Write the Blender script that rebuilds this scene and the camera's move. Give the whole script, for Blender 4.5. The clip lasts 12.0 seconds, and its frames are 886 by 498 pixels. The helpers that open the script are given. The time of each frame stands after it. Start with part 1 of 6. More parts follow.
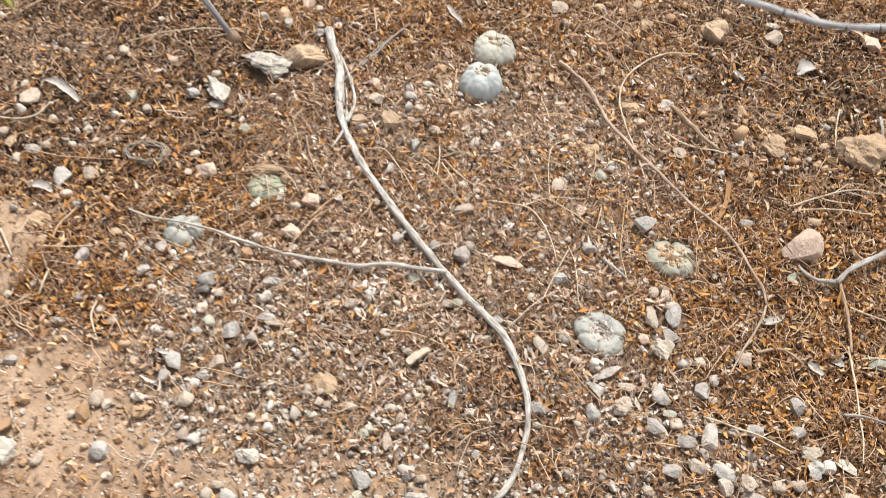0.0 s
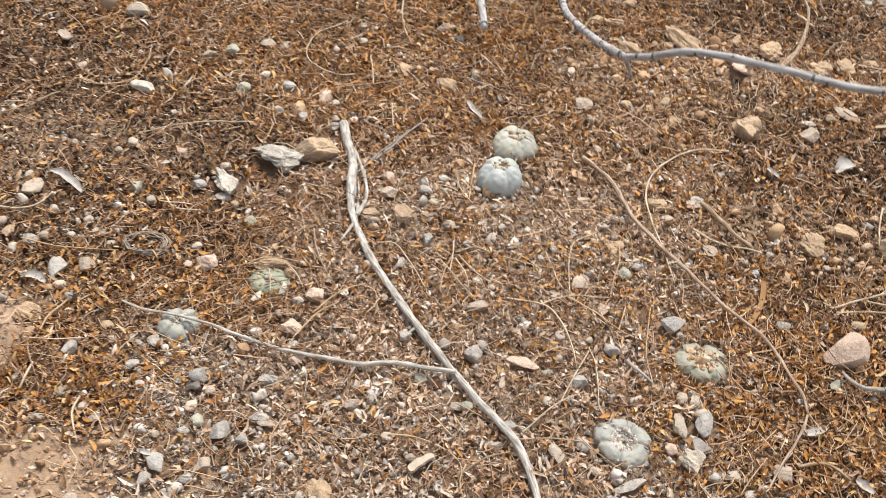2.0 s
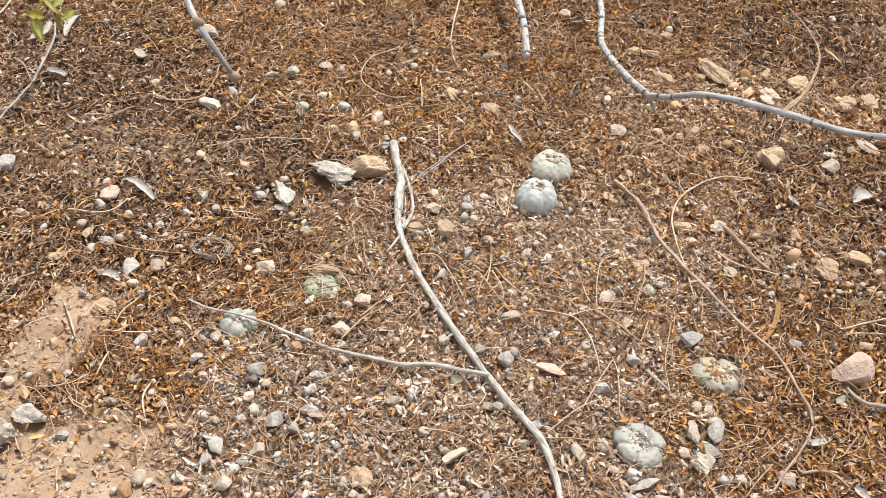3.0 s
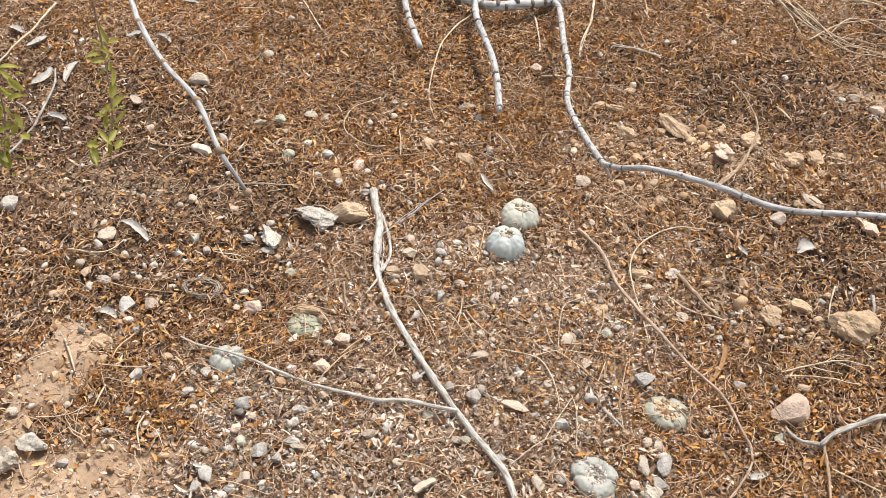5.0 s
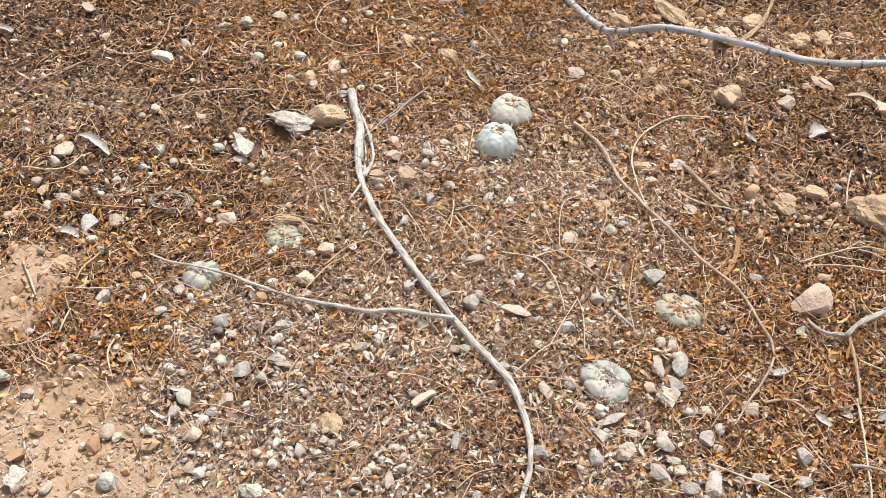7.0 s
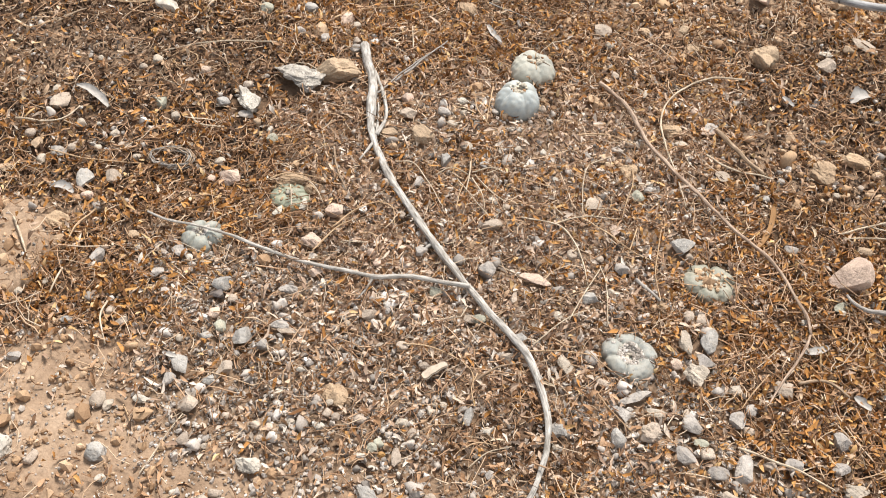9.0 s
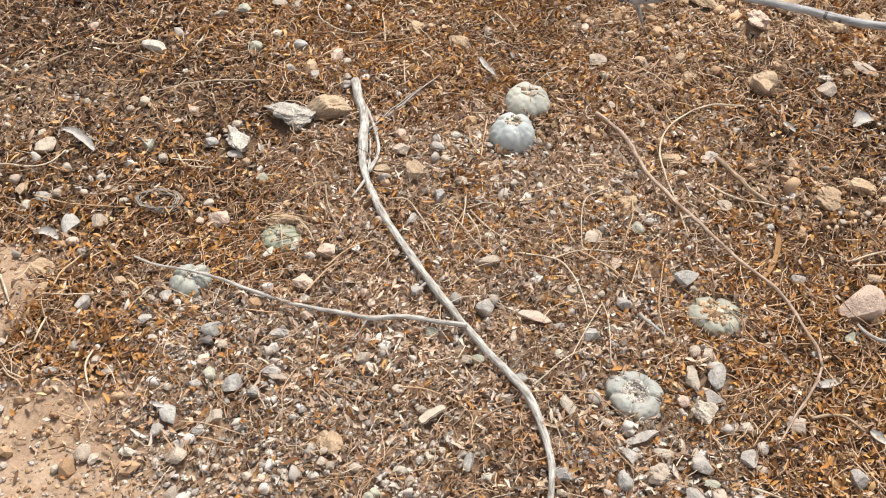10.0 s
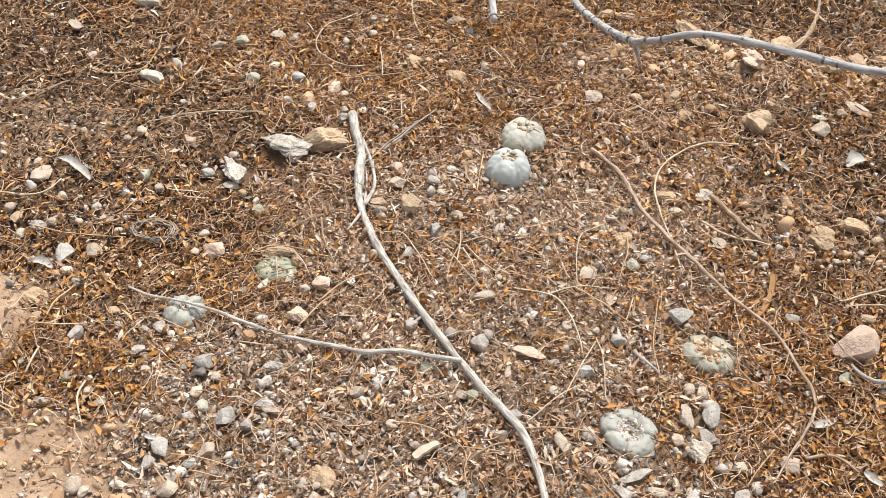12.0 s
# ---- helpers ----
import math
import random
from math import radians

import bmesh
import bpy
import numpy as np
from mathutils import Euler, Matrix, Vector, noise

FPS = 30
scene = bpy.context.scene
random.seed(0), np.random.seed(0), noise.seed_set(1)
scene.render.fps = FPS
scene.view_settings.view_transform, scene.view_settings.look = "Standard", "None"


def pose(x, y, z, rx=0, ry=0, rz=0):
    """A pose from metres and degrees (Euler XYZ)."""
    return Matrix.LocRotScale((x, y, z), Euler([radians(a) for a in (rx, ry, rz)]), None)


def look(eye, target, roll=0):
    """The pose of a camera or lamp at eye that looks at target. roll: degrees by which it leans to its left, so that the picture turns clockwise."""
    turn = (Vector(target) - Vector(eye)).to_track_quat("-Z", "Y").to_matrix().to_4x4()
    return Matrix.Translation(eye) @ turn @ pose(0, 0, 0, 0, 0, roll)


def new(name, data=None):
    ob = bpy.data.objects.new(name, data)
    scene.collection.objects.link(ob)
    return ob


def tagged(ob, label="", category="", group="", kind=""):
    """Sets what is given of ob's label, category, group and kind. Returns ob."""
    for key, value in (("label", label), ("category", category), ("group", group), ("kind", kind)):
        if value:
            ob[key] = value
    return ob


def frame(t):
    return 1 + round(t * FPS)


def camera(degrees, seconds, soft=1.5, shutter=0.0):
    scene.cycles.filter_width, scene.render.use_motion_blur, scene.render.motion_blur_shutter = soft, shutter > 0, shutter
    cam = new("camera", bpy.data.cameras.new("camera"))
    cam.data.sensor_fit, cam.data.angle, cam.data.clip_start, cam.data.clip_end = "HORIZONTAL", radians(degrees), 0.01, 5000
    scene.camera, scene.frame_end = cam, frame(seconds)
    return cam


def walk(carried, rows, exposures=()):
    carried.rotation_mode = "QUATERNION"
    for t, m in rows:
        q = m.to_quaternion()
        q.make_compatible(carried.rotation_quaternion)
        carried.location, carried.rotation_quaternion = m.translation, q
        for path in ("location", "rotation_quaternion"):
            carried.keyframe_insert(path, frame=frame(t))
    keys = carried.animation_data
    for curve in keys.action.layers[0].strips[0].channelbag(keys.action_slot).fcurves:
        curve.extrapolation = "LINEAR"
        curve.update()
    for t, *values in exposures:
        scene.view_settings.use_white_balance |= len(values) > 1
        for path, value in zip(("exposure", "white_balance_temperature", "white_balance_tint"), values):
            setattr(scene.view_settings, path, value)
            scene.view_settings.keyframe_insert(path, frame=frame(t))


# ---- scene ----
cam = camera(46.7, 12.0, 0.65, 0.5)
PATH = [
    (0, (0.064, -0.058, 1.066), (0.013, 1.166, -0.514), 4.3),
    (0.3, (0.088, -0.054, 1.005), (0.032, 1.176, -0.555), 4.2),
    (0.5, (0.1, -0.04, 0.984), (0.044, 1.182, -0.598), 4.8),
    (0.7, (0.117, -0.021, 0.969), (0.047, 1.215, -0.553), 4.8),
    (1, (0.123, -0.011, 0.954), (0.026, 1.264, -0.584), 2.7),
    (1.2, (0.12, -0.013, 0.941), (0.055, 1.277, -0.575), 3.9),
    (1.5, (0.109, -0.007, 0.94), (0.069, 1.296, -0.577), 4.5),
    (1.7, (0.109, -0.005, 0.95), (0.012, 1.326, -0.516), 2.7),
    (2, (0.104, -0.025, 0.976), (-0.057, 1.372, -0.445), 1.9),
    (2.2, (0.102, -0.033, 1.004), (-0.063, 1.36, -0.411), 2.2),
    (2.5, (0.103, -0.063, 1.024), (-0.067, 1.342, -0.39), 1.7),
    (2.7, (0.114, -0.081, 1.039), (-0.122, 1.315, -0.373), 0.8),
    (4.3, (0.127, -0.166, 1.14), (-0.113, 1.27, -0.232), 2.9),
    (4.5, (0.135, -0.163, 1.154), (-0.112, 1.267, -0.222), 2.6),
    (5, (0.134, -0.164, 1.168), (-0.077, 1.272, -0.208), 3.3),
    (5.3, (0.136, -0.158, 1.148), (-0.082, 1.26, -0.242), 2.7),
    (5.5, (0.138, -0.161, 1.137), (-0.059, 1.252, -0.264), 3.1),
    (5.7, (0.14, -0.154, 1.129), (-0.051, 1.241, -0.304), 2.7),
    (6, (0.136, -0.152, 1.107), (-0.022, 1.224, -0.336), 3.2),
    (6.2, (0.134, -0.144, 1.098), (-0.019, 1.224, -0.356), 3.4),
    (6.5, (0.132, -0.134, 1.081), (-0.032, 1.224, -0.377), 2.8),
    (6.7, (0.126, -0.127, 1.066), (-0.042, 1.229, -0.394), 2.2),
    (8.3, (0.101, -0.086, 1.0), (-0.03, 1.254, -0.479), 1.6),
    (8.5, (0.1, -0.081, 0.988), (-0.079, 1.254, -0.49), 0.2),
    (8.7, (0.104, -0.071, 0.982), (-0.096, 1.249, -0.484), 0.8),
    (9, (0.11, -0.068, 0.981), (-0.067, 1.241, -0.521), 2.3),
    (9.3, (0.11, -0.059, 0.975), (-0.076, 1.242, -0.536), 2.2),
    (9.5, (0.114, -0.052, 0.968), (-0.083, 1.242, -0.544), 2.3),
    (9.7, (0.114, -0.043, 0.969), (-0.072, 1.273, -0.513), 2.0),
    (10, (0.117, -0.038, 0.955), (-0.077, 1.319, -0.501), 0.5),
    (10.2, (0.124, -0.033, 0.958), (-0.063, 1.329, -0.495), 0.8),
    (10.5, (0.116, -0.035, 0.956), (-0.035, 1.344, -0.485), 2.0),
    (11, (0.112, -0.037, 0.96), (-0.061, 1.362, -0.458), 2.2),
    (11.5, (0.107, -0.037, 0.964), (-0.06, 1.37, -0.448), 2.7),
    (12, (0.11, -0.035, 0.96), (-0.072, 1.365, -0.456), 1.8),
]
EXPOSURE = 1.15
DRIFT = [(0, 0.02), (1.5, 0.01), (2, -0.1), (2.5, 0.03), (6.5, 0.05), (8.5, 0.09), (9, -0.05), (9.5, 0.0), (10, -0.05), (10.5, -0.07), (11, -0.08), (11.5, -0.03), (12, 0.02)]
walk(cam, [(t, look(eye, target, roll)) for t, eye, target, roll in PATH], [(t, EXPOSURE + d) for t, d in DRIFT])


# ---- light: overcast sky with a wide, weak sun ----
world = bpy.data.worlds.new("sky")
scene.world = world
world.use_nodes = True
wt = world.node_tree
sky = wt.nodes.new("ShaderNodeTexSky")
sky.sky_type = "NISHITA"
sky.sun_disc = False
sky.sun_elevation = radians(62)
sky.sun_rotation = radians(20)
haze = wt.nodes.new("ShaderNodeHueSaturation")
haze.inputs["Saturation"].default_value = 0.25
wt.links.new(sky.outputs[0], haze.inputs["Color"])
wt.links.new(haze.outputs[0], wt.nodes["Background"].inputs[0])
wt.nodes["Background"].inputs[1].default_value = 0.096
sun = new("sun", bpy.data.lights.new("sun", "SUN"))
sun.data.energy, sun.data.angle, sun.data.color = 2.7, radians(17), (1.0, 0.94, 0.87)
sun.matrix_world = look((0.9, 2.4, 4.6), (0, 0, 0))


# ---- materials ----
def nodes(name, rough=0.85, spec=0.25):
    m = bpy.data.materials.new(name)
    m.use_nodes = True
    t = m.node_tree
    b = t.nodes["Principled BSDF"]
    b.inputs["Roughness"].default_value = rough
    b.inputs["Specular IOR Level"].default_value = spec
    return m, t, b


def noise_node(t, scale, detail=4.0, vector=None, rough=0.6):
    n = t.nodes.new("ShaderNodeTexNoise")
    n.inputs["Scale"].default_value, n.inputs["Detail"].default_value = scale, detail
    n.inputs["Roughness"].default_value = rough
    if vector is not None:
        t.links.new(vector, n.inputs["Vector"])
    return n


def ramp(t, fac, stops):
    r = t.nodes.new("ShaderNodeValToRGB")
    e = r.color_ramp.elements
    while len(e) < len(stops):
        e.new(0.5)
    for k, (p, c) in zip(e, stops):
        k.position, k.color = p, (*c, 1)
    t.links.new(fac, r.inputs[0])
    return r.outputs[0]


def mix(t, fac, a, b, blend="MIX"):
    n = t.nodes.new("ShaderNodeMix")
    n.data_type, n.blend_type = "RGBA", blend
    if isinstance(fac, (int, float)):
        n.inputs[0].default_value = fac
    else:
        t.links.new(fac, n.inputs[0])
    for socket, v in ((n.inputs[6], a), (n.inputs[7], b)):
        if isinstance(v, tuple):
            socket.default_value = (*v, 1)
        else:
            t.links.new(v, socket)
    return n.outputs[2]


def bump(t, b, height, strength, distance):
    n = t.nodes.new("ShaderNodeBump")
    n.inputs["Strength"].default_value, n.inputs["Distance"].default_value = strength, distance
    t.links.new(height, n.inputs["Height"])
    t.links.new(n.outputs[0], b.inputs["Normal"])


def coords(t):
    """Object coordinates, shifted by the object's own random number."""
    c, i, a = t.nodes.new("ShaderNodeTexCoord"), t.nodes.new("ShaderNodeObjectInfo"), t.nodes.new("ShaderNodeVectorMath")
    a.operation = "ADD"
    t.links.new(c.outputs["Object"], a.inputs[0])
    s = t.nodes.new("ShaderNodeMath")
    s.operation = "MULTIPLY"
    s.inputs[1].default_value = 7.0
    t.links.new(i.outputs["Random"], s.inputs[0])
    t.links.new(s.outputs[0], a.inputs[1])
    return a.outputs[0], i.outputs["Random"]


def shade(c, f):
    return tuple(min(1.0, v * f) for v in c)


def stone_material(name, c, rough=0.82, contrast=0.3, speck=0.25, pitted=0.33):
    """Mineral surface: two scales of tone, pale dust, fine pits."""
    m, t, b = nodes(name, rough)
    v, rnd = coords(t)
    c = shade(c, 1.02)
    big, fine = noise_node(t, 60, 5, v), noise_node(t, 420, 6, v, 0.7)
    base = ramp(t, big.outputs[0], [(0.3, shade(c, 1 - contrast)), (0.5, c), (0.72, shade(c, 1 + contrast))])
    grain = ramp(t, fine.outputs[0], [(pitted, (0.48, 0.46, 0.44)), (pitted + 0.13, (0.93, 0.92, 0.9)), (0.7, (1.0, 0.98, 0.95))])
    col = mix(t, 0.75, base, grain, "MULTIPLY")
    dust = noise_node(t, 130, 3, v)
    dusty = ramp(t, dust.outputs[0], [(0.5, (0, 0, 0)), (0.72, (1, 1, 1))])
    sc = t.nodes.new("ShaderNodeMath")
    sc.operation = "MULTIPLY"
    sc.inputs[1].default_value = speck
    t.links.new(dusty, sc.inputs[0])
    col = mix(t, sc.outputs[0], col, (0.52, 0.41, 0.29))
    own = ramp(t, rnd, [(0.0, (0.80, 0.79, 0.78)), (0.5, (0.93, 0.92, 0.9)), (1.0, (1.03, 1.02, 1.0))])
    col = mix(t, 1.0, col, own, "MULTIPLY")
    t.links.new(col, b.inputs["Base Color"])
    pits = t.nodes.new("ShaderNodeMath")
    pits.operation = "MULTIPLY_ADD"
    pits.inputs[1].default_value = 0.45
    t.links.new(fine.outputs[0], pits.inputs[0])
    t.links.new(dust.outputs[0], pits.inputs[2])
    bump(t, b, pits.outputs[0], 0.8, 0.004)
    return m


STONE = {
    "g": stone_material("grey_stone", (0.40, 0.37, 0.345)),
    "l": stone_material("cream_stone", (0.49, 0.43, 0.36), 0.85, 0.25),
    "w": stone_material("white_stone", (0.55, 0.51, 0.45), 0.88, 0.32, 0.2),
    "t": stone_material("tan_clod", (0.46, 0.345, 0.24), 0.95, 0.22),
    "p": stone_material("pinkish_stone", (0.61, 0.47, 0.385), 0.85, 0.2),
    "b": stone_material("blue_grey_stone", (0.40, 0.385, 0.365), 0.8),
    "d": stone_material("slate_stone", (0.16, 0.14, 0.135), 0.7),
    "e": stone_material("beige_stone", (0.45, 0.375, 0.31)),
    "v": stone_material("greenish_stone", (0.40, 0.40, 0.33)),
    "k": stone_material("mottled_stone", (0.53, 0.495, 0.445), 0.9, 0.45, 0.15, 0.42),
    "s": stone_material("soil_clod", (0.46, 0.335, 0.225), 0.97, 0.25, 0.35),
    "o": stone_material("orange_stone", (0.50, 0.27, 0.08)),
}


def litter_material(name, stops, rough=0.75, thin=0.0):
    """Dry plant matter or grit whose tone differs from piece to piece; thin blades let some light through."""
    m, t, b = nodes(name, rough, 0.3)
    g = t.nodes.new("ShaderNodeNewGeometry")
    col = ramp(t, g.outputs["Random Per Island"], stops)
    c = t.nodes.new("ShaderNodeTexCoord")
    n, wide = noise_node(t, 700, 3, c.outputs["Object"]), noise_node(t, 9, 3, c.outputs["Object"])
    col = mix(t, 0.6, col, ramp(t, n.outputs[0], [(0.3, (0.6, 0.56, 0.52)), (0.6, (1, 1, 1))]), "MULTIPLY")
    col = mix(t, 1.0, col, ramp(t, wide.outputs[0], [(0.35, (0.86, 0.85, 0.84)), (0.65, (1.06, 1.06, 1.06))]), "MULTIPLY")
    t.links.new(col, b.inputs["Base Color"])
    bump(t, b, n.outputs[0], 0.4, 0.0006)
    if thin:
        glow, both = t.nodes.new("ShaderNodeBsdfTranslucent"), t.nodes.new("ShaderNodeMixShader")
        t.links.new(col, glow.inputs[0])
        both.inputs[0].default_value = thin
        t.links.new(b.outputs[0], both.inputs[1])
        t.links.new(glow.outputs[0], both.inputs[2])
        t.links.new(both.outputs[0], t.nodes["Material Output"].inputs[0])
    return m


ORANGE_LEAF = litter_material("orange_dry_leaf", [
    (0.0, (0.14, 0.062, 0.022)), (0.2, (0.33, 0.15, 0.046)), (0.5, (0.52, 0.25, 0.072)), (0.82, (0.60, 0.335, 0.12)), (1.0, (0.72, 0.53, 0.29))], 0.75, 0.12)
BROWN_LEAF = litter_material("brown_dry_leaf", [
    (0.0, (0.13, 0.07, 0.038)), (0.18, (0.31, 0.175, 0.09)), (0.55, (0.48, 0.29, 0.165)), (0.85, (0.60, 0.40, 0.255)), (1.0, (0.72, 0.57, 0.41))], 0.75, 0.12)
# dark brown leaves of some patches; elsewhere the tone paints shade in litter gaps
DARK_LEAF_AND_SHADE = litter_material("dark_leaf_and_gap_shade", [
    (0.0, (0.035, 0.022, 0.015)), (0.45, (0.12, 0.07, 0.043)), (0.8, (0.23, 0.145, 0.095)), (1.0, (0.42, 0.31, 0.22))], 0.8, 0.1)
TAN_LEAF = litter_material("tan_dry_leaf", [
    (0.0, (0.23, 0.145, 0.10)), (0.2, (0.47, 0.325, 0.23)), (0.55, (0.64, 0.485, 0.365)), (0.82, (0.74, 0.60, 0.475)), (1.0, (0.84, 0.76, 0.66))], 0.75, 0.12)
GREY_LEAF = litter_material("grey_dry_leaf", [
    (0.0, (0.15, 0.118, 0.095)), (0.4, (0.40, 0.325, 0.26)), (0.75, (0.60, 0.515, 0.43)), (1.0, (0.78, 0.71, 0.63))], 0.8, 0.1)
STRAW = litter_material("dry_straw", [
    (0.0, (0.20, 0.11, 0.06)), (0.3, (0.41, 0.245, 0.14)), (0.65, (0.58, 0.41, 0.265)), (1.0, (0.70, 0.58, 0.44))])
GRAVEL = litter_material("mixed_gravel", [
    (0.0, (0.26, 0.235, 0.21)), (0.25, (0.40, 0.36, 0.32)), (0.55, (0.51, 0.455, 0.40)), (0.85, (0.61, 0.56, 0.505)), (1.0, (0.78, 0.75, 0.71))], 0.88)
CRUMB = litter_material("soil_crumb", [
    (0.0, (0.30, 0.185, 0.105)), (0.5, (0.49, 0.33, 0.20)), (1.0, (0.63, 0.465, 0.315))], 0.95)


def wood_material(name, dark, pale, rough=0.8):
    """Weathered wood: long fibres, cracks and bleached patches."""
    m, t, b = nodes(name, rough)
    v, rnd = coords(t)
    a = t.nodes.new("ShaderNodeAttribute")
    a.attribute_name = "grain"
    fib = noise_node(t, 1.0, 5, a.outputs["Vector"], 0.65)
    blot = noise_node(t, 45, 3, v)
    col = ramp(t, fib.outputs[0], [(0.34, shade(dark, 0.55)), (0.46, dark), (0.62, pale), (0.8, shade(pale, 1.12))])
    col = mix(t, 0.6, col, ramp(t, blot.outputs[0], [(0.35, (0.62, 0.58, 0.54)), (0.6, (1, 1, 1))]), "MULTIPLY")
    t.links.new(col, b.inputs["Base Color"])
    bump(t, b, fib.outputs[0], 0.7, 0.0012)
    return m


WOOD = {
    "grey": wood_material("weathered_grey_wood", (0.27, 0.245, 0.22), (0.46, 0.43, 0.39)),
    "bleached": wood_material("bleached_wood", (0.36, 0.335, 0.30), (0.58, 0.55, 0.50)),
    "pale": wood_material("pale_straw_wood", (0.48, 0.38, 0.27), (0.72, 0.62, 0.48)),
    "tan": wood_material("tan_straw_wood", (0.44, 0.29, 0.17), (0.66, 0.49, 0.31)),
    "red": wood_material("red_brown_wood", (0.33, 0.235, 0.172), (0.52, 0.40, 0.305)),
    "wood": wood_material("brown_wood", (0.26, 0.18, 0.115), (0.45, 0.34, 0.24)),
    "live": wood_material("live_grey_bark", (0.36, 0.35, 0.345), (0.49, 0.48, 0.475), 0.7),
    "ring": wood_material("dark_node_bark", (0.12, 0.11, 0.10), (0.25, 0.225, 0.205)),
    "brown": wood_material("brown_bark_strip", (0.26, 0.14, 0.06), (0.42, 0.25, 0.11)),
}


def flake_material(name, c):
    m, t, b = nodes(name, 0.7, 0.35)
    v, rnd = coords(t)
    n = noise_node(t, 160, 5, v)
    t.links.new(ramp(t, n.outputs[0], [(0.3, shade(c, 0.75)), (0.5, c), (0.75, shade(c, 1.15))]), b.inputs["Base Color"])
    bump(t, b, n.outputs[0], 0.5, 0.001)
    return m


FLAKE = {"pale": flake_material("pale_dead_leaf", (0.37, 0.345, 0.315)), "tan": flake_material("tan_dead_leaf", (0.46, 0.36, 0.25)),
         "wood": flake_material("splintered_wood", (0.42, 0.35, 0.27)), "brown": flake_material("brown_bark", (0.34, 0.19, 0.08))}


def cactus_material(name, c, dust):
    """Waxy blue-green skin under a film of dust."""
    m, t, b = nodes(name, 0.6, 0.35)
    v, rnd = coords(t)
    big, mid, fine = noise_node(t, 38, 4, v), noise_node(t, 170, 5, v), noise_node(t, 900, 3, v)
    col = ramp(t, big.outputs[0], [(0.32, shade(c, 0.78)), (0.5, c), (0.7, (c[0] * 1.12, c[1] * 1.06, c[2] * 0.98))])
    d = ramp(t, mid.outputs[0], [(0.5 - dust * 0.35, (0, 0, 0)), (0.74, (1, 1, 1))])
    s = t.nodes.new("ShaderNodeMath")
    s.operation = "MULTIPLY"
    s.inputs[1].default_value = 0.25 + 0.6 * dust
    t.links.new(d, s.inputs[0])
    col = mix(t, s.outputs[0], col, (0.50, 0.44, 0.35))
    col = mix(t, 0.5, col, ramp(t, fine.outputs[0], [(0.3, (0.7, 0.7, 0.68)), (0.6, (1, 1, 1))]), "MULTIPLY")
    t.links.new(col, b.inputs["Base Color"])
    bump(t, b, mid.outputs[0], 0.35, 0.0015)
    return m


CLEAN_SKIN = cactus_material("blue_white_skin", (0.385, 0.42, 0.415), 0.25)
BLUE_SKIN = cactus_material("blue_green_skin", (0.28, 0.30, 0.275), 0.4)
YELLOW_SKIN = cactus_material("grey_green_skin", (0.41, 0.41, 0.355), 0.3)
GREY_SKIN = cactus_material("dusty_grey_skin", (0.30, 0.31, 0.285), 0.35)
DUSTY_SKIN = cactus_material("dusty_skin", (0.25, 0.255, 0.205), 0.45)
GREEN_SKIN = cactus_material("pale_green_skin", (0.25, 0.275, 0.20), 0.3)
WOOL = stone_material("cream_wool", (0.58, 0.53, 0.44), 0.95, 0.2)
DRIED = stone_material("dried_flower", (0.34, 0.19, 0.10), 0.9, 0.3)
GREEN, gt, gb = nodes("fresh_green_leaf", 0.45, 0.5)
gn = noise_node(gt, 90, 3, coords(gt)[0])
gt.links.new(ramp(gt, gn.outputs[0], [(0.3, (0.22, 0.22, 0.04)), (0.6, (0.36, 0.34, 0.07)), (0.8, (0.50, 0.43, 0.11))]), gb.inputs["Base Color"])
leaf_glow, leaf_both = gt.nodes.new("ShaderNodeBsdfTranslucent"), gt.nodes.new("ShaderNodeMixShader")
gt.links.new(gb.inputs["Base Color"].links[0].from_socket, leaf_glow.inputs[0])
leaf_both.inputs[0].default_value = 0.4
gt.links.new(gb.outputs[0], leaf_both.inputs[1])
gt.links.new(leaf_glow.outputs[0], leaf_both.inputs[2])
gt.links.new(leaf_both.outputs[0], gt.nodes["Material Output"].inputs[0])
YELLOW = flake_material("yellow_petal", (0.75, 0.36, 0.04))


# ---- the lie of the land ----
def lattice(i, j, seed):
    s = np.sin(i * 127.1 + j * 311.7 + seed * 74.7) * 43758.5453
    return s - np.floor(s)


def relief(x, y, cell, seed):
    """Smooth noise from 0 to 1 with the given grain in metres."""
    u, v = x / cell, y / cell
    i, j = np.floor(u), np.floor(v)
    f, g = u - i, v - j
    f, g = f * f * (3 - 2 * f), g * g * (3 - 2 * g)
    a, b = lattice(i, j, seed), lattice(i + 1, j, seed)
    c, d = lattice(i, j + 1, seed), lattice(i + 1, j + 1, seed)
    return (a * (1 - f) + b * f) * (1 - g) + (c * (1 - f) + d * f) * g


def spot(x, y, cx, cy, rx, ry):
    """A soft patch with a ragged rim."""
    u = (x - cx) / rx + 0.7 * (relief(x, y, 0.07, 5) - 0.5) + 0.4 * (relief(x, y, 0.025, 15) - 0.5)
    v = (y - cy) / ry + 0.7 * (relief(x, y, 0.07, 6) - 0.5) + 0.4 * (relief(x, y, 0.025, 16) - 0.5)
    return 1 / (1 + np.exp(np.clip(7 * (np.sqrt(u * u + v * v) - 1), -40, 40)))


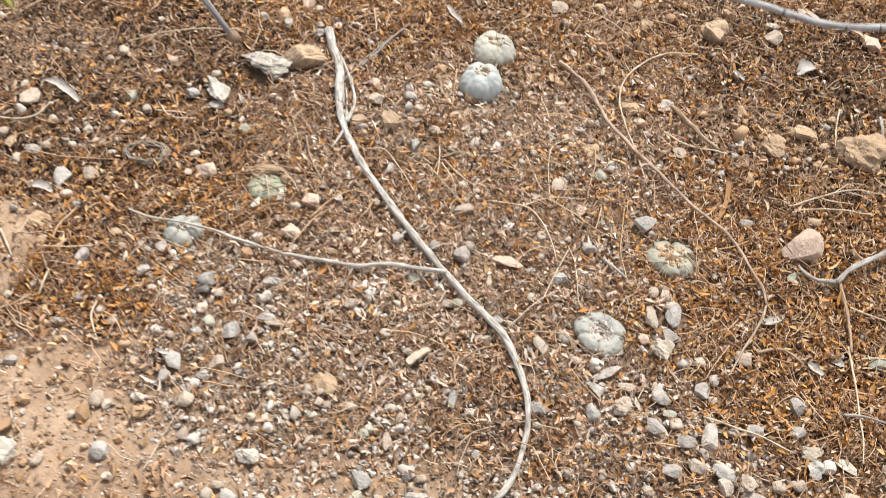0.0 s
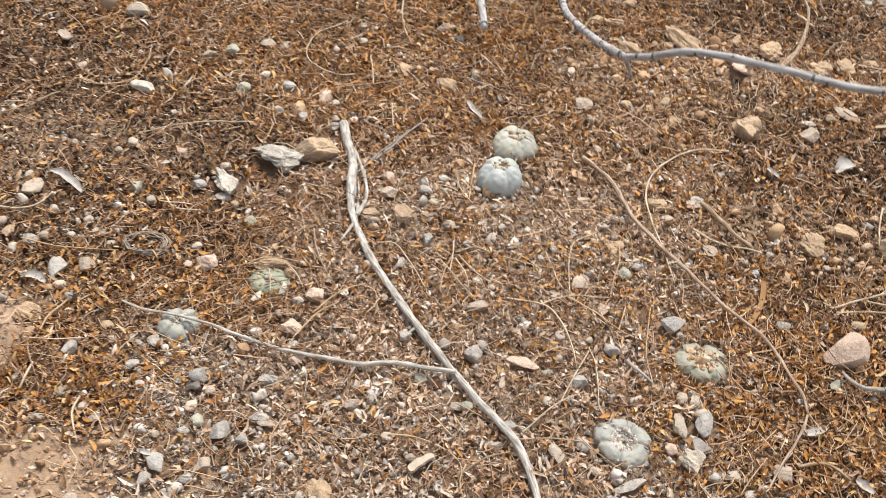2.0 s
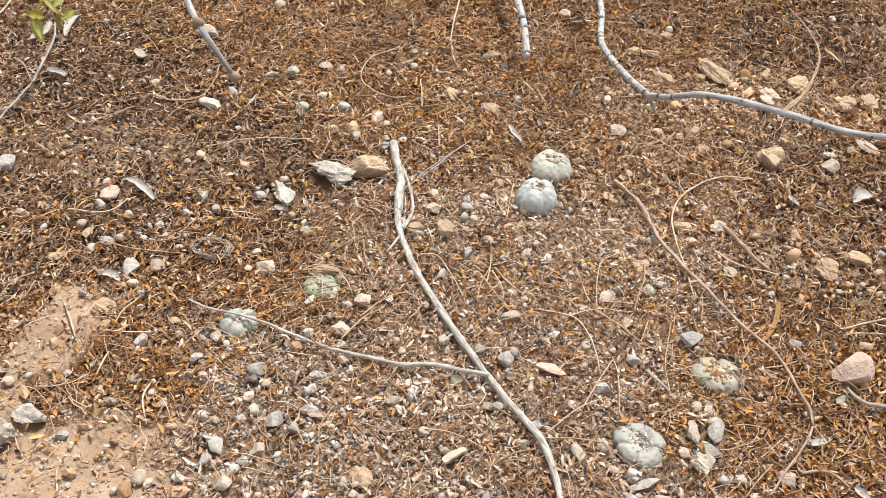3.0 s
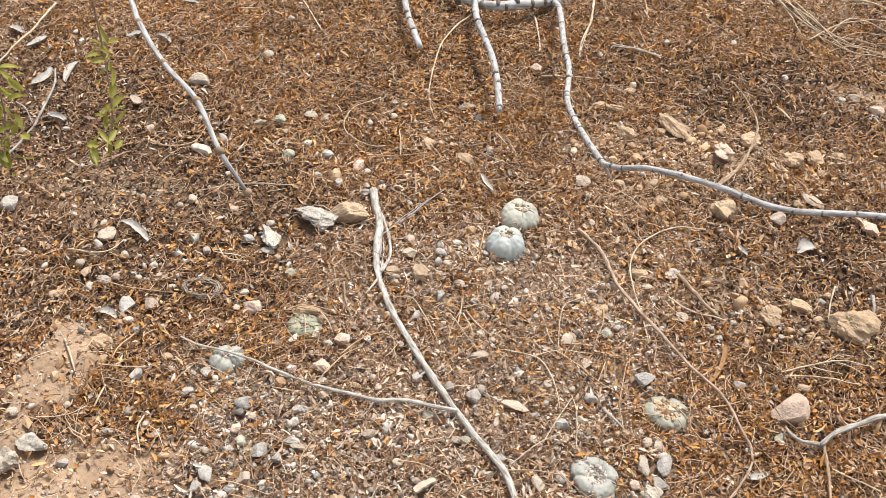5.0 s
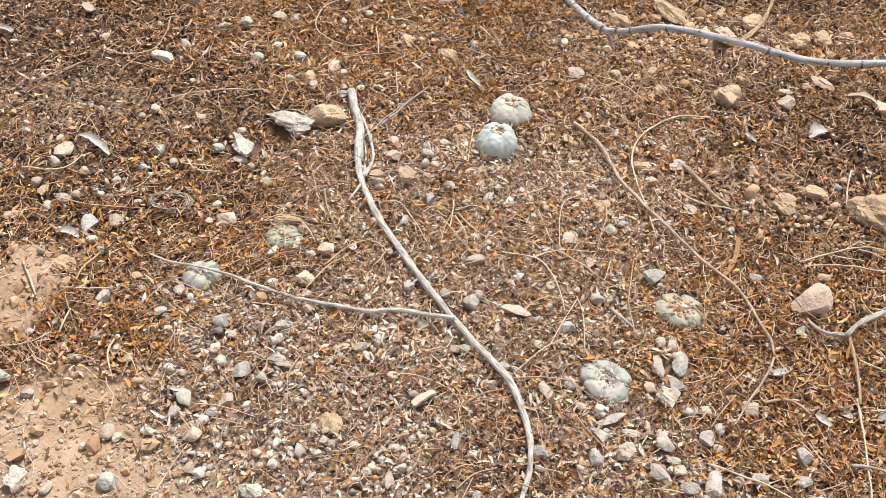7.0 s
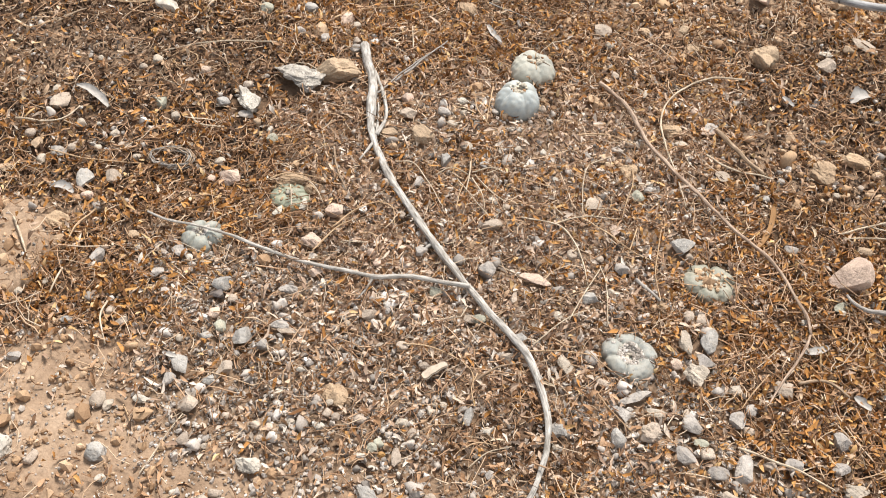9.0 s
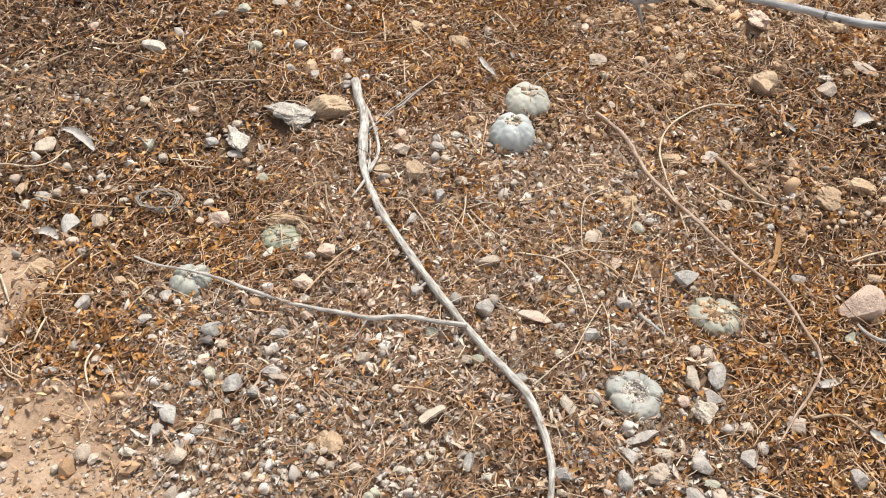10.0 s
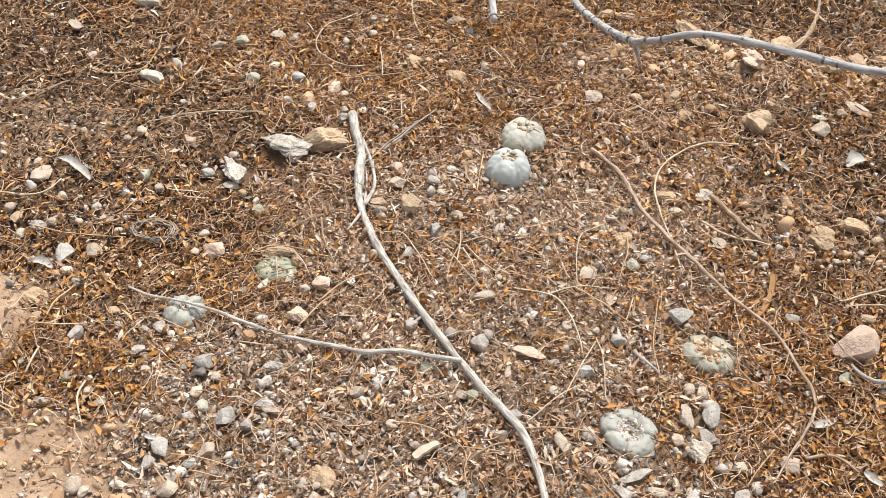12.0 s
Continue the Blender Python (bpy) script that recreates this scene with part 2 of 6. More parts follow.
def tabled(fn):
    """Works a patch function out once on a 5 mm lattice and reads it from there."""
    x0, y0, cell = -1.75, -0.05, 0.005
    known = []

    def read(x, y):
        if not known:
            a, b = np.meshgrid(x0 + cell * np.arange(640), y0 + cell * np.arange(541), indexing="ij")
            known.append(fn(a, b))
        k = known[0]
        u = np.clip((x - x0) / cell, 0, 637.999)
        v = np.clip((y - y0) / cell, 0, 538.999)
        i, j = u.astype(int), v.astype(int)
        f, g = u - i, v - j
        return (k[i, j] * (1 - f) + k[i + 1, j] * f) * (1 - g) + (k[i, j + 1] * (1 - f) + k[i + 1, j + 1] * f) * g

    return read


@tabled
def crust(x, y):
    """The slab of hardened mud at the rim of the litter."""
    u = (x + 0.545) / 0.046 + 0.9 * (relief(x, y, 0.05, 5) - 0.5) + 0.4 * (relief(x, y, 0.018, 15) - 0.5)
    v = (y - 0.665) / 0.115 + 0.8 * (relief(x, y, 0.05, 6) - 0.5)
    return 1 / (1 + np.exp(np.clip(22 * (np.sqrt(u * u + v * v) - 1), -40, 40)))


@tabled
def bare(x, y):
    """1 where the sandy soil lies open, 0 under litter."""
    return np.clip(np.maximum.reduce([spot(x, y, -0.40, 0.44, 0.19, 0.125), 0.95 * crust(x, y), 0.45 * spot(x, y, -0.60, 1.09, 0.12, 0.05), 0.4 * spot(x, y, -0.72, 1.06, 0.17, 0.075), 0.6 * spot(x, y, -0.515, 0.76, 0.035, 0.03),
                                      0.8 * spot(x, y, 0.73, 1.68, 0.09, 0.06), 0.5 * spot(x, y, -0.16, 0.42, 0.16, 0.07), 0.85 * spot(x, y, -0.02, 0.40, 0.26, 0.052), 0.4 * spot(x, y, 0.22, 0.39, 0.14, 0.05)]), 0, 1)


@tabled
def orange(x, y):
    return np.maximum.reduce([spot(x, y, 0.47, 0.74, 0.25, 0.24), spot(x, y, -0.05, 1.66, 0.95, 0.34), 0.75 * spot(x, y, 0.05, 1.32, 0.75, 0.2), 0.9 * spot(x, y, -0.40, 0.66, 0.13, 0.08),
                              0.6 * spot(x, y, 0.40, 1.14, 0.25, 0.12), 0.55 * spot(x, y, 0.08, 0.90, 0.2, 0.12), 0.75 * spot(x, y, -0.42, 0.88, 0.26, 0.14), 0.7 * spot(x, y, 0.55, 1.0, 0.2, 0.2)])


@tabled
def gravelly(x, y):
    return np.maximum.reduce([spot(x, y, -0.24, 0.68, 0.12, 0.075), spot(x, y, -0.12, 0.53, 0.20, 0.12), spot(x, y, 0.28, 0.58, 0.11, 0.12),
                              0.6 * spot(x, y, 0.25, 0.92, 0.09, 0.04), 0.2 * spot(x, y, -0.52, 0.95, 0.14, 0.07), 0.7 * spot(x, y, 0.02, 0.66, 0.14, 0.05),
                              0.8 * spot(x, y, 0.42, 0.45, 0.16, 0.07), 0.75 * spot(x, y, 0.08, 0.43, 0.28, 0.07), 0.6 * spot(x, y, 0.07, 0.98, 0.16, 0.09), 0.5 * spot(x, y, 0.04, 0.80, 0.22, 0.09)])


@tabled
def pale(x, y):
    return np.maximum.reduce([spot(x, y, 0.14, 1.02, 0.26, 0.18), spot(x, y, 0.14, 0.80, 0.26, 0.16), 0.7 * spot(x, y, -0.05, 0.98, 0.2, 0.14), 0.6 * spot(x, y, 0.0, 0.62, 0.35, 0.14)])


@tabled
def dark(x, y):
    return np.maximum.reduce([spot(x, y, -0.76, 1.20, 0.26, 0.12), spot(x, y, -0.74, 1.31, 0.24, 0.12), 0.55 * spot(x, y, -0.68, 0.86, 0.2, 0.16), 0.4 * spot(x, y, 0.66, 0.7, 0.12, 0.2), 0.92 * spot(x, y, -0.52, 1.03, 0.24, 0.2), 0.88 * spot(x, y, 0.58, 1.12, 0.22, 0.22), spot(x, y, 0.50, 1.64, 0.24, 0.12), 0.7 * spot(x, y, 0.52, 1.2, 0.2, 0.08), 0.5 * spot(x, y, -0.5, 1.16, 0.1, 0.06), 0.8 * spot(x, y, -0.66, 1.27, 0.22, 0.1)])


@tabled
def crumbly(x, y):
    return np.maximum.reduce([spot(x, y, 0.36, 1.40, 0.20, 0.12), 0.9 * spot(x, y, 0.13, 1.06, 0.14, 0.1), 0.7 * spot(x, y, 0.22, 1.27, 0.14, 0.08),
                              0.75 * spot(x, y, 0.50, 1.02, 0.14, 0.07), 0.6 * spot(x, y, -0.17, 0.90, 0.08, 0.05), 0.5 * spot(x, y, -0.08, 1.3, 0.1, 0.06)])


def height(x, y):
    near = np.exp(-((x / 3.0) ** 2 + ((y - 1) / 3.0) ** 2))
    h = 0.007 * (relief(x, y, 0.23, 1) - 0.5) + 0.005 * (relief(x, y, 0.07, 2) - 0.5) + 0.0035 * (relief(x, y, 0.022, 3) - 0.5)
    h = h + 0.011 * crust(x, y) + 0.004 * crumbly(x, y) * relief(x, y, 0.03, 4)
    h = h - 0.005 * (1 - bare(x, y))
    return h * near + (1 - near) * 0.05 * (relief(x, y, 1.7, 8) - 0.5)


def bed(x, y):
    """Height of the bed in which a loose thing lies: the soil, or half way up the litter."""
    a, b = np.array([x], float), np.array([y], float)
    return float((height(a, b) + 0.005 * (1 - bare(a, b)))[0])


def raw_mesh(name, verts, faces, material, smooth=True):
    """A mesh straight from arrays of corners and faces of one size."""
    me = bpy.data.meshes.new(name)
    me.vertices.add(len(verts))
    me.vertices.foreach_set("co", np.ascontiguousarray(verts, np.float32).ravel())
    k = faces.shape[1]
    me.loops.add(faces.size)
    me.loops.foreach_set("vertex_index", np.ascontiguousarray(faces, np.int32).ravel())
    me.polygons.add(len(faces))
    me.polygons.foreach_set("loop_start", np.arange(0, faces.size, k, dtype=np.int32))
    me.polygons.foreach_set("use_smooth", np.full(len(faces), smooth))
    me.update(calc_edges=True)
    me.validate()
    me.materials.append(material)
    return me


def grid_faces(nu, nv, wrap=False):
    i, j = np.meshgrid(np.arange(nu - 1), np.arange(nv if wrap else nv - 1), indexing="ij")
    a, b = i * nv + j, i * nv + (j + 1) % nv
    return np.stack([a, b, b + nv, a + nv], -1).reshape(-1, 4)


# ground: one sheet, fine in the middle, out to the horizon
far = np.cumsum(0.012 * 1.32 ** np.arange(36))
gx = np.concatenate([-1.25 - far[::-1], np.arange(-1.25, 1.1001, 0.01), 1.1 + far])
gy = np.concatenate([0.2 - far[::-1], np.arange(0.2, 2.3001, 0.01), 2.3 + far])
GX, GY = np.meshgrid(gx, gy, indexing="ij")
fx, fy = GX.ravel(), GY.ravel()

SOIL, st, sb = nodes("sandy_soil", 0.95, 0.15)
sc = st.nodes.new("ShaderNodeTexCoord").outputs["Object"]
open_soil = st.nodes.new("ShaderNodeAttribute")
open_soil.attribute_name = "bare"
n1, n2, n3 = noise_node(st, 14, 5, sc), noise_node(st, 110, 6, sc, 0.7), noise_node(st, 900, 3, sc)
sand = ramp(st, n1.outputs[0], [(0.3, (0.28, 0.192, 0.128)), (0.5, (0.37, 0.262, 0.178)), (0.7, (0.45, 0.33, 0.232))])
# dark humus under the litter, its colour deepened further as shade between leaves
shaded_humus = ramp(st, n1.outputs[0], [(0.3, (0.065, 0.04, 0.025)), (0.5, (0.135, 0.086, 0.054)), (0.7, (0.25, 0.165, 0.105))])
soil = mix(st, open_soil.outputs["Fac"], shaded_humus, sand)
soil = mix(st, 0.8, soil, ramp(st, n2.outputs[0], [(0.3, (0.66, 0.63, 0.6)), (0.52, (1, 1, 1)), (0.7, (1.0, 0.97, 0.93))]), "MULTIPLY")
vor = st.nodes.new("ShaderNodeTexVoronoi")
vor.inputs["Scale"].default_value = 420
st.links.new(sc, vor.inputs["Vector"])
soil = mix(st, 0.35, soil, ramp(st, vor.outputs["Color"], [(0.1, (0.6, 0.57, 0.54)), (0.6, (1, 1, 1))]), "MULTIPLY")
st.links.new(soil, sb.inputs["Base Color"])
bump(st, sb, n2.outputs[0], 0.8, 0.004)
gm = raw_mesh("ground", np.stack([fx, fy, height(fx, fy)], -1), grid_faces(len(gx), len(gy)), SOIL)
gm.polygons.foreach_set("use_smooth", np.full(len(gm.polygons), True))
gm.attributes.new("bare", "FLOAT", "POINT").data.foreach_set("value", np.maximum.reduce([bare(fx, fy), 0.8 * gravelly(fx, fy), 0.85 * pale(fx, fy), 0.95 * crumbly(fx, fy)]).astype(np.float32))
tagged(new("ground", gm), "dry sandy desert soil littered with leaves and gravel", "ground", kind="structure")


# ---- makers ----
FOOT = []      # footprints kept free of loose litter: x, y, radius
SOLID = {}     # unit balls by fineness


def ball(level):
    if level not in SOLID:
        bm = bmesh.new()
        bmesh.ops.create_icosphere(bm, subdivisions=level, radius=1.0)
        bm.verts.index_update()
        SOLID[level] = (np.array([v.co[:] for v in bm.verts]), np.array([[v.index for v in f.verts] for f in bm.faces]))
        bm.free()
    return SOLID[level]


def lumps(p, cell, seed):
    """Noise over points in space, from -0.5 to 0.5."""
    q = p / cell
    return (relief(q[:, 0] + 0.61 * q[:, 2], q[:, 1] - 0.47 * q[:, 2], 1.0, seed) + relief(q[:, 1] + 5.3, q[:, 2] + 2.1 * q[:, 0] * 0.3, 1.0, seed + 1)) / 2 - 0.5


def stone_shape(kind, rng, l, w, h, level, taper=0.0, bend=0.0):
    """A lump cut by planes and roughened; taper narrows one end, bend bows it sideways."""
    v, f = ball(level)
    p = v.copy()
    cuts = {"r": 8, "a": 10, "f": 8, "c": 7, "q": 9}[kind]
    depth = {"r": (0.60, 0.9), "a": (0.40, 0.70), "f": (0.5, 0.85), "c": (0.7, 0.92), "q": (0.5, 0.85)}[kind]
    for _ in range(cuts):
        n = rng.normal(size=3)
        n /= np.linalg.norm(n)
        d = rng.uniform(*depth)
        over = np.maximum(0, p @ n - d)
        p = p - np.outer(over, n)
    seed = int(rng.integers(1, 900))
    rough = {"r": 0.2, "a": 0.09, "f": 0.10, "c": 0.42, "q": 0.5}[kind]
    r = 1 + rough * (lumps(p, 0.8, seed) + 0.5 * lumps(p, 0.33, seed + 7)) * 1.4
    if kind == "a":
        r = r + 0.05 * lumps(p, 0.3, seed + 5) + 0.03 * lumps(p, 0.13, seed + 3)
    if kind in "cq":
        r = r + (0.3 if kind == "q" else 0.2) * lumps(p, 0.6, seed + 9) + 0.26 * lumps(p, 0.42, seed + 5) + 0.34 * lumps(p, 0.2, seed + 3) + 0.18 * lumps(p, 0.09, seed + 4)
    p = p * r[:, None]
    p /= np.abs(p).max(0)
    p[:, 1:] *= (1 - taper * (p[:, :1] + 1) / 2)
    p[:, 1] += bend * (p[:, 0] ** 2 - 0.4)
    return p * np.array([l, w, h * 1.25]) / 2, f


TONE = {"g": "grey", "l": "pale cream", "w": "chalky white", "t": "tan", "p": "pinkish beige", "b": "blue-grey", "d": "dark slate-coloured",
        "e": "warm beige", "v": "greenish grey", "k": "mottled grey-white", "o": "orange-brown"}
KIND = {"r": ("pebble", "smooth rounded pebble"), "a": ("stone", "angular broken stone"), "f": ("stone_chip", "thin flat stone chip"),
        "c": ("soil_clod", "crumbly clod of dried soil"), "q": ("rock", "rough weathered rock")}


def bedding(x, y):
    a, b = np.array([x]), np.array([y])
    if bare(a, b)[0] > 0.5:
        return "on bare sandy soil"
    if gravelly(a, b)[0] > 0.4:
        return "among grey gravel"
    return "in orange-brown leaf litter" if orange(a, b)[0] > 0.5 else "in dry brown leaf litter"


def stone(kind, x, y, l, w, h, rot, tone, taper=0.0, bend=0.0):
    """A loose stone or clod, sizes in millimetres, bedded a little in the ground."""
    rng = np.random.default_rng(int(abs(x) * 7919 + abs(y) * 104729 + l * 31))
    k = 1.1 if kind in "af" else 1.0
    l, w, h = k * l / 1000, k * w / 1000, k * h / 1000
    v, f = stone_shape(kind, rng, l, w, h, 5 if l > 0.055 else 4 if l > 0.022 else 3, taper, bend)
    name, words = KIND[kind]
    me = raw_mesh(name, v, f, STONE["s" if kind == "c" else tone])
    if kind != "r":
        me.set_sharp_from_angle(angle=radians(24))
    ob = new(name, me)
    ob.matrix_world = pose(x, y, bed(x, y) + (h * (0.22 if l > 0.04 else 0.1) if kind == "c" else h * 0.22 + 0.003), 0, 0, rot)
    size = "large " if l > 0.045 else "small " if l < 0.014 else ""
    tagged(ob, f"{size}{TONE[tone]} {words} {bedding(x, y)}", name.replace("_", " ").split()[-1], f"{name}s on the ground")
    FOOT.append((x, y, 0.24 * (l + w)))
    return ob


def spline(pts, step):
    """Even points along a smooth curve through the given ones."""
    p = np.array(pts, float)
    p = np.vstack([2 * p[0] - p[1], p, 2 * p[-1] - p[-2]])
    out = []
    for a, b, c, d in zip(p, p[1:], p[2:], p[3:]):
        k = max(2, int(np.linalg.norm(c - b) / step))
        s = np.linspace(0, 1, k, endpoint=False)[:, None]
        out.append(0.5 * (2 * b + (c - a) * s + (2 * a - 5 * b + 4 * c - d) * s ** 2 + (3 * b - a - 3 * c + d) * s ** 3))
    return np.vstack(out + [p[-2:-1]])


def tube(name, path, r0, r1, material, sides=8, rough=0.12, seed=1, profile=()):
    """A round, knobbly rod along a path, closed at both ends, with a lengthwise grain."""
    n = len(path)
    along = np.concatenate([[0], np.cumsum(np.linalg.norm(np.diff(path, axis=0), axis=1))])
    tan = np.gradient(path, axis=0)
    tan /= np.linalg.norm(tan, axis=1)[:, None] + 1e-12
    up = np.array([0, 0, 1.0])
    side = np.cross(tan, up)
    bad = np.linalg.norm(side, axis=1) < 1e-3
    side[bad] = (1, 0, 0)
    side /= np.linalg.norm(side, axis=1)[:, None]
    top = np.cross(side, tan)
    rad = (np.interp(along / along[-1], *zip(*profile)) if profile else np.linspace(r0, r1, n)) * (1 + rough * 2 * (relief(along, along * 0 + seed * 3.7, max(r0, 0.002) * 5, seed) - 0.5))
    ang = np.linspace(0, 2 * np.pi, sides, endpoint=False)
    A, L = np.meshgrid(ang, along)
    wob = 1 + rough * 2 * (relief(L + 9.1 * np.cos(A), 2.0 * np.sin(A), max(r0, 0.002) * 3, seed + 2) - 0.5)
    R = rad[:, None] * wob
    V = path[:, None] + R[..., None] * (np.cos(A)[..., None] * side[:, None] + np.sin(A)[..., None] * top[:, None])
    F = grid_faces(n, sides, True)
    V = V.reshape(-1, 3)
    ends = np.array([path[0] - tan[0] * rad[0] * 0.4, path[-1] + tan[-1] * rad[-1] * 0.4])
    V = np.vstack([V, ends])
    k = np.arange(sides)
    c0, c1 = len(V) - 2, len(V) - 1
    last = (n - 1) * sides
    caps = np.vstack([np.stack([k, k * 0 + c0, (k + 1) % sides, (k + 1) % sides], -1), np.stack([last + (k + 1) % sides, k * 0 + c1, last + k, last + k], -1)])
    me = bpy.data.meshes.new(name)
    me.from_pydata(V.tolist(), [], F.tolist() + [c[:3].tolist() for c in caps])
    me.polygons.foreach_set("use_smooth", np.full(len(me.polygons), True))
    grain = np.stack([np.cos(A).ravel() * 1.7, np.sin(A).ravel() * 1.7, L.ravel() * 55], -1)
    grain = np.vstack([grain, grain[:1], grain[-1:]]) + seed * 1.3
    me.attributes.new("grain", "FLOAT_VECTOR", "POINT").data.foreach_set("vector", grain.astype(np.float32).ravel())
    me.materials.append(material)
    return me


def lain(pts, lift, r):
    """A path laid over the ground."""
    p = spline([(x, y, 0) for x, y in pts], 0.006)
    s = np.linspace(0, 1, len(p))
    p[:, 2] = height(p[:, 0], p[:, 1]) + 0.012 * (1 - bare(p[:, 0], p[:, 1])) + r + lift * (0.35 + 0.65 * np.sin(np.pi * np.clip(s, 0.05, 0.95)))
    return p


STICK_WORDS = {"grey": "weathered grey", "pale": "bleached straw-coloured", "tan": "dry tan", "red": "reddish-brown", "wood": "dull brown", "bleached": "bleached grey-white"}


def stick(name, tone, r0, r1, lift, *pts):
    """A loose twig or straw on the ground, radii and lift in millimetres."""
    k = 1.0 / 1000
    rng = np.random.default_rng(int(abs(pts[0][0]) * 9973 + abs(pts[0][1]) * 7901 + len(pts)))
    path = lain(pts, lift / 1000, r0 * k * 0.8)
    path[:, :2] += (relief(np.arange(len(path)) * 1.0, rng.uniform(0, 99) + 0 * path[:, 0], 7.0, 2)[:, None] - 0.5) * r0 * k * 0.7
    me = tube(name, path, r0 * k, r1 * k, WOOD[tone], 7 if r0 > 2 else 5, 0.16, int(rng.integers(1, 99)))
    ob = new(name, me)
    length = float(np.linalg.norm(np.diff(path, axis=0), axis=1).sum())
    words = {"twig": "dead twig", "straw": "thin dry stalk"}[name]
    tagged(ob, f"{'long ' if length > 0.15 else 'short ' if length < 0.05 else ''}{STICK_WORDS[tone]} {words} lying {bedding(*pts[len(pts) // 2])}", name, f"{name}s on the ground")
    return ob


FLAKE_WORDS = {"pale": ("dead_leaf", "curled silvery-grey dead leaf"), "tan": ("dead_leaf", "curled tan dead leaf"), "wood": ("wood_chip", "splintered grey-brown wood chip"),
               "brown": ("bark_strip", "flat strip of brown bark")}


def flake(tone, x0, y0, x1, y1, width):
    """A dry leaf or chip between two points, width in millimetres: a cupped, thick, torn blade."""
    rng = np.random.default_rng(int(abs(x0) * 9001 + abs(y1) * 7001))
    name, words = FLAKE_WORDS[tone]
    l, w = math.hypot(x1 - x0, y1 - y0), width / 1000
    nu, nv = 14, 7
    s, c = np.meshgrid(np.linspace(0, 1, nu), np.linspace(-1, 1, nv), indexing="ij")
    if tone in ("pale", "tan"):
        half = np.clip(np.sin(np.pi * np.clip(s * 0.92 + 0.04, 0, 1)) ** 0.6, 0.12, 1) * (1 + 0.6 * (relief(s * 8, np.sign(c) * 3 + rng.uniform(0, 50), 1, 3) - 0.5))
        cup, arch, thick = 0.35, 0.12, 0.0007
    else:
        half = 0.85 + 0.3 * (relief(s * 6, c + rng.uniform(0, 50), 1, 3) - 0.5) - 0.4 * (np.abs(s - 0.5) > 0.46)
        cup, arch, thick = 0.05, 0.02, 0.003
    X = (s - 0.5) * l + 0.04 * l * (relief(c * 3 + 7, s * 0 + rng.uniform(0, 50), 1, 4) - 0.5)
    Y = c * half * w / 2 + rng.uniform(-0.12, 0.12) * l * (s - 0.5) ** 2 * 4
    Z = cup * w * np.abs(c) ** 1.6 * half + arch * l * np.sin(np.pi * s) * rng.uniform(-0.6, 1) + 0.0015 * (relief(s * 7, c * 3, 1, 5) - 0.5)
    top = np.stack([X, Y, Z + thick], -1).reshape(-1, 3)
    low = np.stack([X, Y, Z], -1).reshape(-1, 3)
    f = grid_faces(nu, nv)
    m = nu * nv
    rim = [i * nv for i in range(nu)] + [(nu - 1) * nv + j for j in range(1, nv)] + [i * nv + nv - 1 for i in range(nu - 2, -1, -1)] + list(range(nv - 2, 0, -1))
    rim = np.array(rim)
    nxt = np.roll(rim, -1)
    F = np.vstack([f, f[:, ::-1] + m, np.stack([rim, rim + m, nxt + m, nxt], -1)])
    V = np.vstack([top, low])
    me = raw_mesh(name, V, F, FLAKE[tone] if tone != "brown" else WOOD["brown"])
    ob = new(name, me)
    x, y = (x0 + x1) / 2, (y0 + y1) / 2
    ob.matrix_world = pose(x, y, bed(x, y) + 0.008 - min(0.0, float(Z.min())), rng.uniform(-14, 14), rng.uniform(-6, 6), math.degrees(math.atan2(y1 - y0, x1 - x0)))
    tagged(ob, f"{words} {bedding(x, y)}", name.replace("_", " "), f"{name.replace('_', ' ')}s on the ground")
    return ob


def part(name, me, parent, label=""):
    ob = new(name, me)
    ob.parent = parent
    return tagged(ob, label)


